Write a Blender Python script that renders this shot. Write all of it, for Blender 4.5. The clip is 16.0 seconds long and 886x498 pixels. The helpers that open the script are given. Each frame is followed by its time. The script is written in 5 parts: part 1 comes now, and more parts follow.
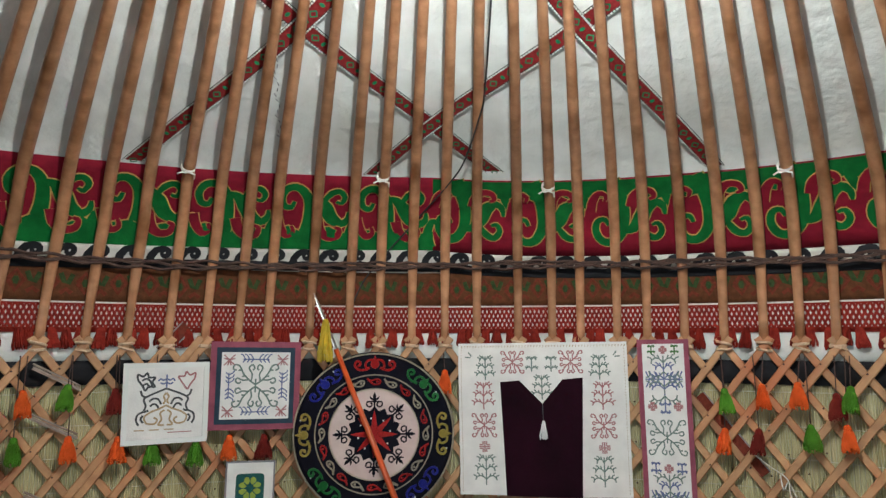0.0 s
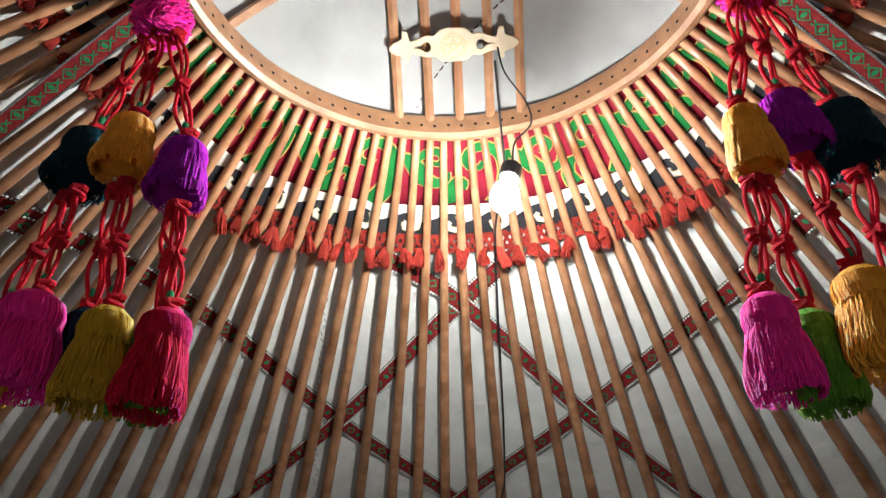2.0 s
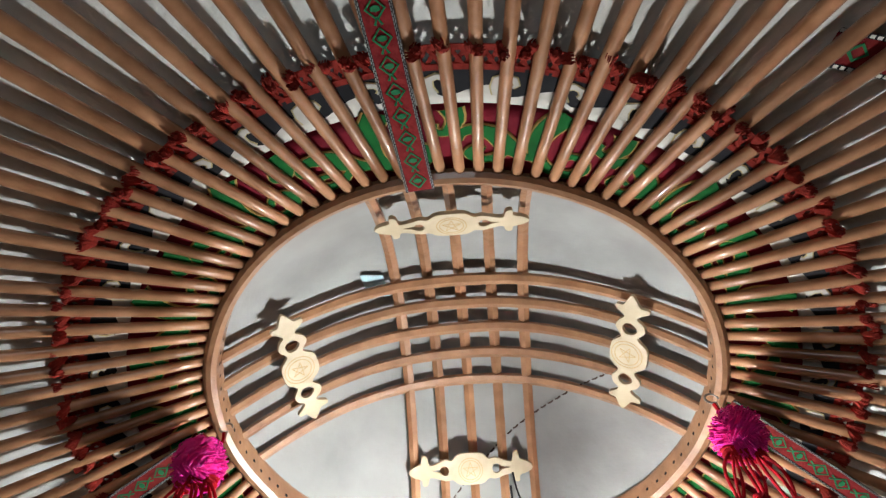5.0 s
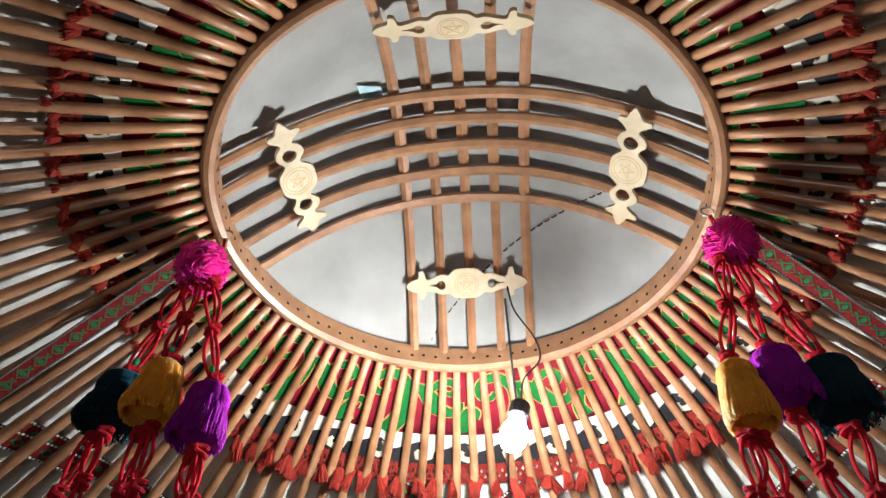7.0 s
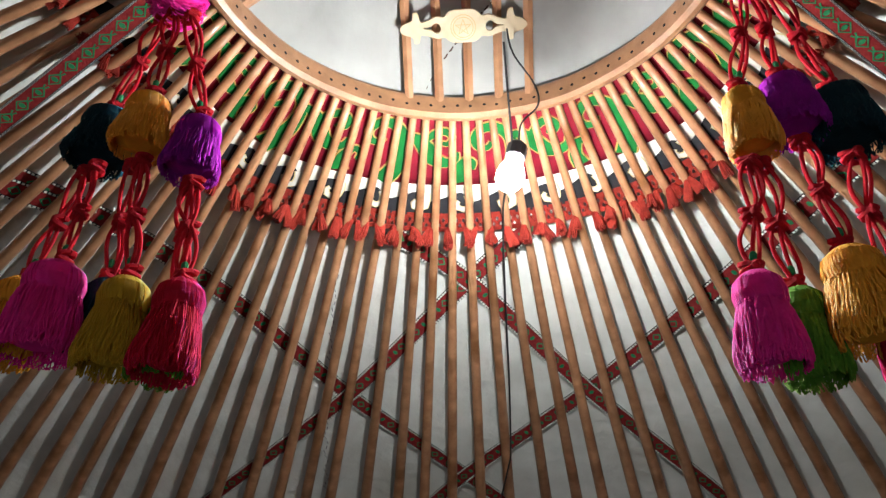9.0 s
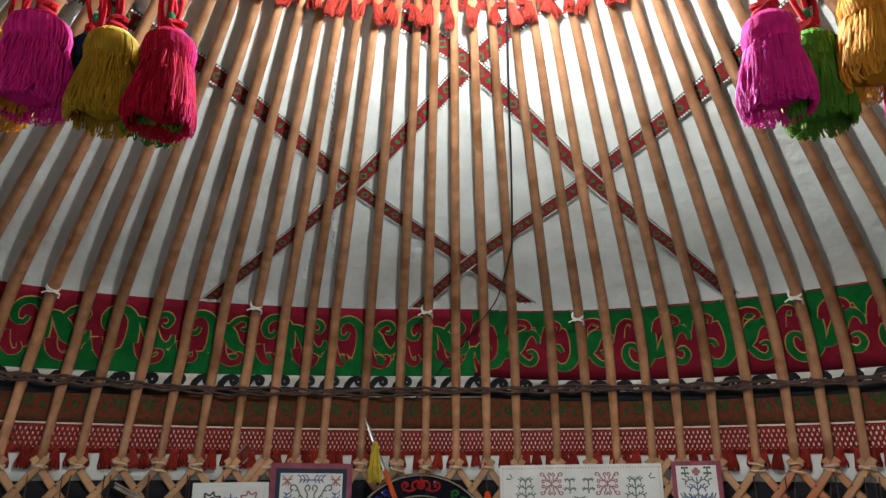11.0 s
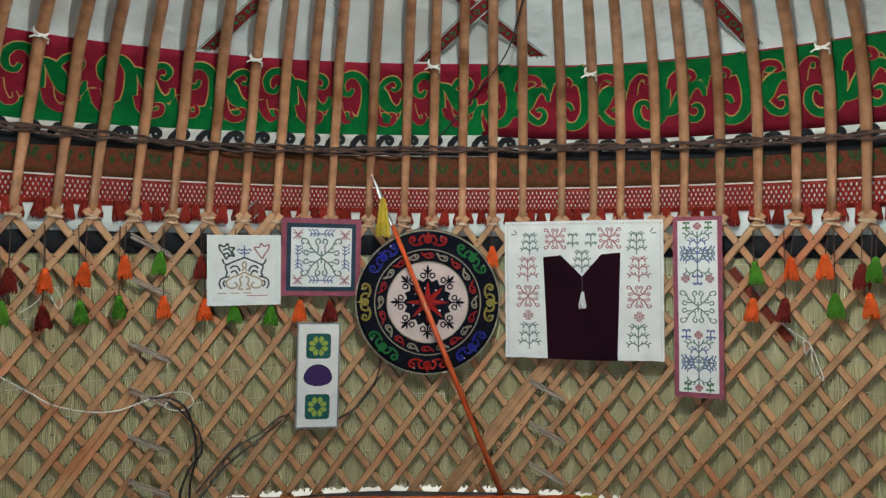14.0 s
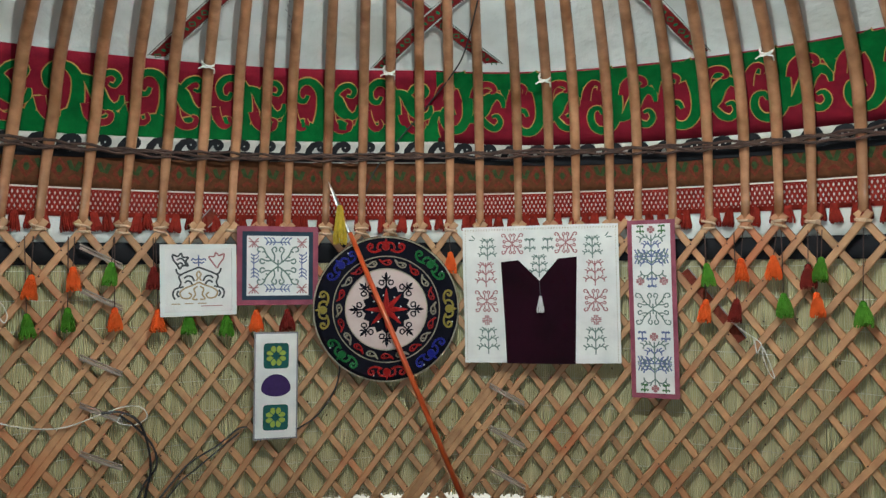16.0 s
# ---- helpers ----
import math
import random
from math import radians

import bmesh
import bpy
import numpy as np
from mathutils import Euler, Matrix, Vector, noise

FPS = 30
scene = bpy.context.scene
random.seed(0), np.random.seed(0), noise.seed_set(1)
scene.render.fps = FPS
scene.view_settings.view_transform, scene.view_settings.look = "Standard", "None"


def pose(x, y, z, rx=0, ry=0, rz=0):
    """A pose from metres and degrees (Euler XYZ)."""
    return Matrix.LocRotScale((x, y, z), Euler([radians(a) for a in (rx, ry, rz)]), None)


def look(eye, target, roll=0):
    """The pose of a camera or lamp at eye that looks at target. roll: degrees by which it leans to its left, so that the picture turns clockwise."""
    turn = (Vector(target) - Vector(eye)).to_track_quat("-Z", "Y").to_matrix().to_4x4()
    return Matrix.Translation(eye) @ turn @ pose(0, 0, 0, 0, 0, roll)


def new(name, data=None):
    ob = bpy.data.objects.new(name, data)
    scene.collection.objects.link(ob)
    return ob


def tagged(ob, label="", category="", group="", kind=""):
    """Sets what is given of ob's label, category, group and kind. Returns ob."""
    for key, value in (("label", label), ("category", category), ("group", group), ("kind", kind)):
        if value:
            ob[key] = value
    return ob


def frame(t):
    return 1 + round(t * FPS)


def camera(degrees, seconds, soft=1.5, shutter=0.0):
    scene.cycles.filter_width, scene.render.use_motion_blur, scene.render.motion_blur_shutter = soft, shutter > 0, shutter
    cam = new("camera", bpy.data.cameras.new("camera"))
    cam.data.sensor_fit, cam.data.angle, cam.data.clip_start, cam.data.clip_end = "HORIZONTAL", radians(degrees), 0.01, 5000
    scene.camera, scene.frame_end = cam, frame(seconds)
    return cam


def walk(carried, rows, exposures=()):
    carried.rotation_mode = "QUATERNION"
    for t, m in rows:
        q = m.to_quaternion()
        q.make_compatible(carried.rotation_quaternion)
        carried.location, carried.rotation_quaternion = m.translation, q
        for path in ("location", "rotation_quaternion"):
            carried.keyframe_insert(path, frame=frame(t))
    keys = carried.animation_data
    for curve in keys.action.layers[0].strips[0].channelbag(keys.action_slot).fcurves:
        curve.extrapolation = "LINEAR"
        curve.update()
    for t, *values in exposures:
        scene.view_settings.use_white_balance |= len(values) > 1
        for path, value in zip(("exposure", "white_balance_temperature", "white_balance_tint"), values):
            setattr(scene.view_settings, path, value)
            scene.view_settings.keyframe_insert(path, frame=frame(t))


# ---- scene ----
cam = camera(63.81, 16.0, soft=1.4)
# seconds, place, yaw, pitch, roll
PATH = [
    (0.00, 0.015, -0.538, 1.464, -0.58, 7.29, -0.00),
    (0.50, 0.029, -0.644, 1.511, 0.11, 13.64, 0.86),
    (1.00, 0.045, -0.748, 1.539, 1.64, 20.73, 1.05),
    (1.50, 0.072, -0.829, 1.546, 2.51, 27.62, 0.99),
    (2.00, 0.099, -0.893, 1.551, 3.25, 33.38, 0.88),
    (2.50, 0.123, -0.956, 1.561, 3.74, 39.11, 0.56),
    (3.00, 0.141, -1.015, 1.588, 3.99, 45.21, 0.44),
    (3.50, 0.145, -1.060, 1.609, 4.37, 50.96, 0.38),
    (4.00, 0.142, -1.085, 1.611, 4.87, 55.29, 0.15),
    (4.20, 0.140, -1.093, 1.612, 5.13, 56.88, 0.02),
    (4.90, 0.143, -1.112, 1.606, 5.02, 61.22, -0.45),
    (5.60, 0.152, -1.103, 1.588, 4.08, 61.67, -0.91),
    (6.30, 0.148, -1.067, 1.571, 3.71, 57.06, -0.99),
    (6.50, 0.143, -1.052, 1.568, 3.67, 55.08, -0.95),
    (7.00, 0.132, -1.016, 1.559, 4.10, 49.55, -0.76),
    (7.50, 0.116, -0.990, 1.553, 4.10, 44.20, -0.54),
    (8.00, 0.106, -0.966, 1.545, 4.01, 39.69, -0.31),
    (8.50, 0.108, -0.944, 1.533, 4.03, 35.52, -0.31),
    (9.00, 0.120, -0.924, 1.518, 3.89, 31.91, -0.25),
    (9.20, 0.132, -0.916, 1.512, 4.54, 30.53, 0.07),
    (10.25, 0.141, -0.888, 1.466, 4.52, 22.67, 0.01),
    (11.30, 0.122, -0.859, 1.408, 4.45, 15.20, -0.10),
    (11.50, 0.119, -0.848, 1.396, 4.50, 13.93, -0.06),
    (12.00, 0.109, -0.830, 1.371, 4.52, 10.72, -0.05),
    (12.50, 0.109, -0.814, 1.342, 4.23, 7.40, -0.20),
    (13.00, 0.107, -0.799, 1.311, 3.91, 3.29, -0.79),
    (13.50, 0.102, -0.794, 1.288, 4.26, 1.36, -0.70),
    (14.00, 0.098, -0.794, 1.274, 4.56, 0.48, -0.41),
    (14.50, 0.097, -0.798, 1.268, 4.71, 0.23, -0.12),
    (15.00, 0.093, -0.799, 1.267, 5.03, 0.63, 0.29),
    (15.50, 0.090, -0.798, 1.268, 5.06, 1.03, 0.60),
    (15.60, 0.091, -0.798, 1.268, 5.02, 1.03, 0.60),
    (15.70, 0.094, -0.797, 1.269, 4.59, 1.03, 0.58),
    (15.80, 0.098, -0.796, 1.269, 3.88, 1.03, 0.55),
    (15.90, 0.105, -0.794, 1.269, 2.91, 1.04, 0.51),
    (16.00, 0.115, -0.791, 1.270, 1.47, 1.05, 0.45),
]
EXPOSURES = [(0.0, 0.6, 6350, 6), (0.8, 0.12, 6500, 8), (1.5, -0.45, 6600, 11), (2.5, -0.88, 6600, 12), (4.0, -0.92, 6550, 12), (6.5, -0.92, 6550, 12), (8.0, -0.95, 6600, 12), (9.0, -0.88, 6550, 11), (11.5, 0.1, 6350, 6), (12.5, 0.44, 6200, 4), (14.0, 0.72, 6100, 0), (16.0, 0.72, 6100, 0)]
walk(cam, [(t, pose(x, y, z, 90 + pitch, roll, yaw)) for t, x, y, z, yaw, pitch, roll in PATH], EXPOSURES)

# ---- light: one bright bulb under the crown, faint daylight outside ----
FLOOR = -0.03
RUG = 0.05
BULB = (0.185, 0.445, 2.575)
BULB_GLOW = 2050.0
world = bpy.data.worlds.new("world")
scene.world = world
world.use_nodes = True
sky = world.node_tree.nodes.new("ShaderNodeTexSky")
sky.sky_type = "NISHITA"
sky.sun_disc = False
sky.sun_elevation = radians(50)
sky.sun_rotation = radians(20)
world.node_tree.links.new(sky.outputs[0], world.node_tree.nodes["Background"].inputs[0])
world.node_tree.nodes["Background"].inputs[1].default_value = 0.12
sun = new("sun", bpy.data.lights.new("sun", "SUN"))
sun.data.energy, sun.data.angle, sun.data.color = 3.0, radians(0.5), (1.0, 0.95, 0.88)
sun.matrix_world = look((3, 8, 9), (0, 0, 0))

# fill light, added as daylight from an unseen doorway behind the viewer
day = new("door_fill", bpy.data.lights.new("door_fill", "AREA"))
day.data.shape, day.data.size, day.data.size_y, day.data.energy, day.data.color = "RECTANGLE", 0.90, 1.35, 29.0, (0.84, 0.95, 1.0)
day.matrix_world = look((0, -3.02, 0.70), (0, 0, 0.85))


# ---- materials ----
def mat(name, dark, light, rough=0.7, scale=8.0, stretch=(1, 1, 1), bump=0.15, bump_scale=60.0, spread=0.0, metal=0.0, sheen=0.0, coat=0.0, spots=None, spot_scale=3.0, relief=0.004, gloss=0.5):
    m = bpy.data.materials.new(name)
    m.use_nodes = True
    nt = m.node_tree
    n, lk = nt.nodes, nt.links.new
    b = n["Principled BSDF"]
    b.inputs["Roughness"].default_value, b.inputs["Metallic"].default_value = rough, metal
    b.inputs["Sheen Weight"].default_value, b.inputs["Coat Weight"].default_value = sheen, coat
    b.inputs["Sheen Tint"].default_value = (*light, 1)
    b.inputs["Specular IOR Level"].default_value = gloss
    tc, mp = n.new("ShaderNodeTexCoord"), n.new("ShaderNodeMapping")
    mp.inputs["Scale"].default_value = stretch
    lk(tc.outputs["Object"], mp.inputs["Vector"])
    nz = n.new("ShaderNodeTexNoise")
    nz.inputs["Scale"].default_value, nz.inputs["Detail"].default_value = scale, 6.0
    lk(mp.outputs[0], nz.inputs["Vector"])
    rp = n.new("ShaderNodeValToRGB")
    rp.color_ramp.elements[0].position, rp.color_ramp.elements[1].position = 0.3, 0.72
    rp.color_ramp.elements[0].color, rp.color_ramp.elements[1].color = (*dark, 1), (*light, 1)
    lk(nz.outputs[0], rp.inputs[0])
    out = rp.outputs[0]
    if spots:
        n2 = n.new("ShaderNodeTexNoise")
        n2.inputs["Scale"].default_value, n2.inputs["Detail"].default_value = spot_scale, 3.0
        lk(tc.outputs["Object"], n2.inputs["Vector"])
        r2 = n.new("ShaderNodeValToRGB")
        r2.color_ramp.elements[0].position, r2.color_ramp.elements[1].position = 0.52, 0.72
        mx = n.new("ShaderNodeMix")
        mx.data_type = "RGBA"
        lk(n2.outputs[0], r2.inputs[0])
        lk(r2.outputs[0], mx.inputs[0])
        lk(out, mx.inputs[6])
        mx.inputs[7].default_value = (*spots, 1)
        out = mx.outputs[2]
    if spread:
        oi, mr, hs = n.new("ShaderNodeObjectInfo"), n.new("ShaderNodeMapRange"), n.new("ShaderNodeHueSaturation")
        mr.inputs["To Min"].default_value, mr.inputs["To Max"].default_value = 1 - spread, 1 + spread
        lk(oi.outputs["Random"], mr.inputs["Value"])
        lk(mr.outputs[0], hs.inputs["Value"])
        lk(out, hs.inputs["Color"])
        out = hs.outputs[0]
    lk(out, b.inputs["Base Color"])
    if bump:
        n3, bp = n.new("ShaderNodeTexNoise"), n.new("ShaderNodeBump")
        n3.inputs["Scale"].default_value, n3.inputs["Detail"].default_value = bump_scale, 4.0
        lk(mp.outputs[0], n3.inputs["Vector"])
        bp.inputs["Strength"].default_value, bp.inputs["Distance"].default_value = bump, relief
        lk(n3.outputs[0], bp.inputs["Height"])
        lk(bp.outputs[0], b.inputs["Normal"])
    return m


POLE = mat("pole_wood", (0.31, 0.140, 0.068), (0.53, 0.272, 0.145), 0.34, 5, (3, 3, 3), 0.25, 40, 0.22, coat=0.45, spots=(0.20, 0.08, 0.03), spot_scale=6)
LATTICE = mat("lattice_wood", (0.34, 0.17, 0.08), (0.52, 0.29, 0.14), 0.55, 7, (2, 2, 2), 0.2, 50, 0.15, spots=(0.40, 0.13, 0.05), spot_scale=2.5)
CROWN = mat("crown_wood", (0.26, 0.125, 0.062), (0.43, 0.225, 0.118), 0.36, 9, (2, 2, 2), 0.55, 26, 0.1, coat=0.5, spots=(0.26, 0.12, 0.06), spot_scale=7)
PLY = mat("pale_plywood", (0.44, 0.35, 0.22), (0.57, 0.47, 0.32), 0.6, 14, (1, 1, 1), 0.1, 70)
PLY_CUT = mat("carved_groove", (0.42, 0.28, 0.12), (0.52, 0.36, 0.17), 0.8)
# the cap is white felt; its colour is darkened to hold back the near bulb
CAP_FELT = mat("dimmed_cap_felt", (0.25, 0.25, 0.245), (0.37, 0.37, 0.36), 0.95, 4.5, (1, 1, 1), 0.7, 26, spots=(0.27, 0.265, 0.255), spot_scale=2.2)
FELT = mat("white_felt", (0.62, 0.63, 0.60), (0.80, 0.81, 0.78), 0.95, 5.0, (1, 1, 1), 0.8, 16, spots=(0.58, 0.57, 0.52), spot_scale=1.8, relief=0.014)
REED = mat("reed", (0.40, 0.36, 0.20), (0.66, 0.60, 0.38), 0.6, 30, (1, 1, 0.15), 0.3, 60, spots=(0.44, 0.42, 0.24), spot_scale=1.5)
RED = mat("red_cloth", (0.14, 0.006, 0.016), (0.22, 0.011, 0.024), 0.85, 14, bump=0.4, bump_scale=90, gloss=0.12)
GREEN = mat("green_cloth", (0.004, 0.075, 0.016), (0.008, 0.135, 0.028), 0.85, 14, bump=0.4, bump_scale=90, gloss=0.12)
YELLOW = mat("yellow_cord", (0.34, 0.20, 0.06), (0.46, 0.29, 0.09), 0.8, gloss=0.12)
WHITE = mat("white_cloth", (0.46, 0.44, 0.40), (0.58, 0.56, 0.51), 0.9, 10, bump=0.35, bump_scale=90)
BLACK = mat("black_cloth", (0.010, 0.010, 0.012), (0.024, 0.024, 0.028), 0.9, gloss=0.15)
BROWN_WEAVE = mat("brown_weave", (0.075, 0.030, 0.014), (0.14, 0.050, 0.022), 0.9, 40, (1, 1, 1), 0.5, 150, gloss=0.12)
RED_WOOL = mat("red_wool", (0.14, 0.012, 0.009), (0.27, 0.027, 0.017), 0.95, 40, bump=0.7, bump_scale=120, spread=0.2, gloss=0.12)
BELT_RED = mat("belt_red", (0.16, 0.012, 0.014), (0.25, 0.024, 0.024), 0.9, 60, bump=0.5, bump_scale=160, gloss=0.12)
WEAVE_GREEN = mat("weave_green", (0.022, 0.045, 0.016), (0.045, 0.085, 0.030), 0.9, 60, bump=0.5, bump_scale=160, gloss=0.12)
WEAVE_RED = mat("weave_red", (0.11, 0.022, 0.014), (0.19, 0.040, 0.024), 0.9, 60, bump=0.5, bump_scale=160, gloss=0.12)
BELT_GREEN = mat("belt_green", (0.012, 0.12, 0.05), (0.03, 0.19, 0.08), 0.9, gloss=0.12)
ROPE = mat("dark_rope", (0.035, 0.018, 0.014), (0.09, 0.05, 0.038), 0.9, 30, bump=0.6, bump_scale=120)
RUST_WOOL = mat("rust_wool", (0.19, 0.019, 0.014), (0.34, 0.038, 0.026), 0.95, 40, bump=0.7, bump_scale=120, spread=0.2, gloss=0.12)
GREY_CORD = mat("grey_cord", (0.20, 0.20, 0.195), (0.32, 0.32, 0.31), 0.9, 30)
THONG = mat("grey_thong", (0.22, 0.17, 0.14), (0.38, 0.31, 0.26), 0.85, 20)
OCHRE = mat("ochre_edge", (0.42, 0.34, 0.16), (0.56, 0.47, 0.25), 0.9, 20)
BLUE_PATCH = mat("pale_blue_patch", (0.34, 0.52, 0.58), (0.44, 0.62, 0.68), 0.8, 20)
WHITE_CORD = mat("white_cord", (0.62, 0.60, 0.54), (0.76, 0.74, 0.68), 0.9)
PALE_TIE = mat("pale_leather_tie", (0.50, 0.34, 0.22), (0.66, 0.48, 0.33), 0.8)
CABLE = mat("black_cable", (0.008, 0.008, 0.01), (0.02, 0.02, 0.024), 0.45, bump=0)
FLOOR_M = mat("dark_felt_floor", (0.035, 0.035, 0.04), (0.075, 0.075, 0.08), 0.9, 6, bump=0.5)
GROUND_M = mat("dry_ground", (0.30, 0.26, 0.20), (0.46, 0.41, 0.33), 0.95, 2)
LACQUER = mat("red_lacquer", (0.46, 0.065, 0.014), (0.58, 0.10, 0.024), 0.3, 12, bump=0.05, coat=0.4)
STEEL = mat("steel", (0.32, 0.31, 0.30), (0.45, 0.44, 0.43), 0.45, metal=1.0, bump=0)
WOOL = {}
for nm, c in (("pink", (0.98, 0.020, 0.30)), ("navy", (0.003, 0.020, 0.030)), ("orange", (0.90, 0.34, 0.03)), ("purple", (0.25, 0.004, 0.29)), ("olive", (0.52, 0.30, 0.02)),
              ("crimson", (0.56, 0.006, 0.03)), ("leaf", (0.08, 0.24, 0.02)), ("cord", (0.36, 0.006, 0.014)), ("neon", (0.85, 0.11, 0.02)), ("maroon", (0.16, 0.016, 0.012)), ("lemon", (0.75, 0.55, 0.06))):
    WOOL[nm] = mat(nm + "_wool", tuple(v * 0.72 for v in c), tuple(min(v * 1.15, 0.9) for v in c), 0.9, 25, bump=0.5, bump_scale=140, sheen=0.1, gloss=0.15)
    soft_wool = WOOL[nm].node_tree.nodes["Principled BSDF"]
    soft_wool.inputs["Subsurface Weight"].default_value, soft_wool.inputs["Subsurface Radius"].default_value, soft_wool.inputs["Subsurface Scale"].default_value = 0.4, (1, 1, 1), 0.025
glow = bpy.data.materials.new("lamp_glow")
glow.use_nodes = True
gb = glow.node_tree.nodes["Principled BSDF"]
gb.inputs["Base Color"].default_value = (0.9, 0.9, 0.9, 1)
gb.inputs["Emission Color"].default_value = (0.95, 1.0, 0.99, 1)
gb.inputs["Emission Strength"].default_value = BULB_GLOW


# ---- mesh helpers ----
def link(name, verts, faces, material, parent=None, label="", smooth=False):
    me = bpy.data.meshes.new(name)
    me.from_pydata([tuple(v) for v in verts], [], faces)
    me.materials.append(material)
    if smooth:
        me.polygons.foreach_set("use_smooth", [True] * len(me.polygons))
    me.update()
    ob = new(name, me)
    if parent:
        ob.parent = parent
    if label:
        ob["label"] = label
    return ob


def empty(name, m, label, category, group="", kind=""):
    ob = new(name)
    ob.empty_display_size = 0.05
    ob.matrix_basis = m
    return tagged(ob, label, category, group, kind)


def tube(points, radii, sides=6, flat=1.0, side=None):
    """Vertices and faces of a closed tube; flat squeezes it along its own normal."""
    pts = [Vector(p) for p in points]
    if not hasattr(radii, "__len__"):
        radii = [radii] * len(pts)
    vs, fs = [], []
    prev = Vector(side) if side else None
    for i, p in enumerate(pts):
        d = (pts[min(i + 1, len(pts) - 1)] - pts[max(i - 1, 0)]).normalized()
        if prev is None:
            prev = d.orthogonal()
        a = (prev - d * prev.dot(d)).normalized()
        prev = a
        b = d.cross(a)
        for k in range(sides):
            w = 2 * math.pi * (k + 0.5) / sides
            vs.append(p + a * (math.cos(w) * radii[i]) + b * (math.sin(w) * radii[i] * flat))
    for i in range(len(pts) - 1):
        for k in range(sides):
            fs.append((i * sides + k, i * sides + (k + 1) % sides, (i + 1) * sides + (k + 1) % sides, (i + 1) * sides + k))
    fs.append(tuple(range(sides))[::-1])
    fs.append(tuple((len(pts) - 1) * sides + k for k in range(sides)))
    return vs, fs


def merge(*pieces):
    vs, fs = [], []
    for v, f in pieces:
        o = len(vs)
        vs += list(v)
        fs += [tuple(i + o for i in q) for q in f]
    return vs, fs


def strip2d(path, widths, place, lift, thick=0.0025):
    """A raised ribbon along a path of plane coordinates; place(x, y, lift) puts it on its surface."""
    n = len(path)
    if not hasattr(widths, "__len__"):
        widths = [widths] * n
    vs, fs = [], []
    for i in range(n):
        a, b = path[max(i - 1, 0)], path[min(i + 1, n - 1)]
        dx, dy = b[0] - a[0], b[1] - a[1]
        q = math.hypot(dx, dy) or 1
        nx, ny = -dy / q * widths[i] / 2, dx / q * widths[i] / 2
        x, y = path[i]
        vs += [place(x + nx, y + ny, lift), place(x + nx * 0.9, y + ny * 0.9, lift + thick), place(x - nx * 0.9, y - ny * 0.9, lift + thick), place(x - nx, y - ny, lift)]
    for i in range(n - 1):
        for k in range(3):
            fs.append((4 * i + k, 4 * i + k + 1, 4 * i + 5 + k, 4 * i + 4 + k))
    return vs, fs


def disc2d(x, y, rx, ry, place, lift, thick=0.003, n=14):
    vs = [place(x, y, lift + thick)]
    fs = []
    for k in range(n):
        w = 2 * math.pi * k / n
        vs.append(place(x + rx * math.cos(w) * 0.93, y + ry * math.sin(w) * 0.93, lift + thick))
    for k in range(n):
        w = 2 * math.pi * k / n
        vs.append(place(x + rx * math.cos(w), y + ry * math.sin(w), lift))
    for k in range(n):
        j = (k + 1) % n
        fs += [(0, 1 + k, 1 + j), (1 + k, 1 + n + k, 1 + n + j, 1 + j)]
    return vs, fs


def rect2d(x0, y0, x1, y1, place, lift, thick=0.003, nx=1, ny=1):
    vs, fs = [], []
    for j in range(ny + 1):
        for i in range(nx + 1):
            vs.append(place(x0 + (x1 - x0) * i / nx, y0 + (y1 - y0) * j / ny, lift + thick))
    for j in range(ny):
        for i in range(nx):
            a = j * (nx + 1) + i
            fs.append((a, a + 1, a + nx + 2, a + nx + 1))
    o = len(vs)
    ring = [(x0 + (x1 - x0) * i / nx, y0) for i in range(nx)] + [(x1, y0 + (y1 - y0) * j / ny) for j in range(ny)] + [(x1 - (x1 - x0) * i / nx, y1) for i in range(nx)] + [(x0, y1 - (y1 - y0) * j / ny) for j in range(ny)]
    for x, y in ring:
        vs += [place(x, y, lift + thick), place(x, y, lift)]
    m = len(ring)
    for k in range(m):
        j = (k + 1) % m
        fs.append((o + 2 * k, o + 2 * k + 1, o + 2 * j + 1, o + 2 * j))
    return vs, fs


def spiral(cx, cy, r0, r1, a0, turns, n=18):
    return [(cx + (r0 + (r1 - r0) * i / n) * math.cos(a0 + turns * 2 * math.pi * i / n), cy + (r0 + (r1 - r0) * i / n) * math.sin(a0 + turns * 2 * math.pi * i / n)) for i in range(n + 1)]


def glide(pts, per=8):
    out = []
    n = len(pts)
    for i in range(n - 1):
        p0, p1, p2, p3 = pts[max(i - 1, 0)], pts[i], pts[i + 1], pts[min(i + 2, n - 1)]
        for k in range(per):
            t = k / per
            out.append(0.5 * (2 * p1 + (p2 - p0) * t + (2 * p0 - 5 * p1 + 4 * p2 - p3) * t * t + (3 * p1 - p0 - 3 * p2 + p3) * t ** 3))
    return out + [pts[-1]]


# ---- the yurt's form: a profile of radius and height, turned round an upright axis ----
CENTRE = Vector((0.085, 0.076))
OVAL = Vector((1.026, 0.978))
PROFILE = [(0.60, 3.005), (1.2, 2.762), (1.8, 2.519), (2.40, 2.276), (2.55, 2.21), (2.66, 2.145), (2.76, 2.06), (2.84, 1.955), (2.90, 1.835), (2.945, 1.70), (2.975, 1.56), (2.99, 1.42), (3.0, 1.0), (3.0, FLOOR)]
SLOPE = 0.405


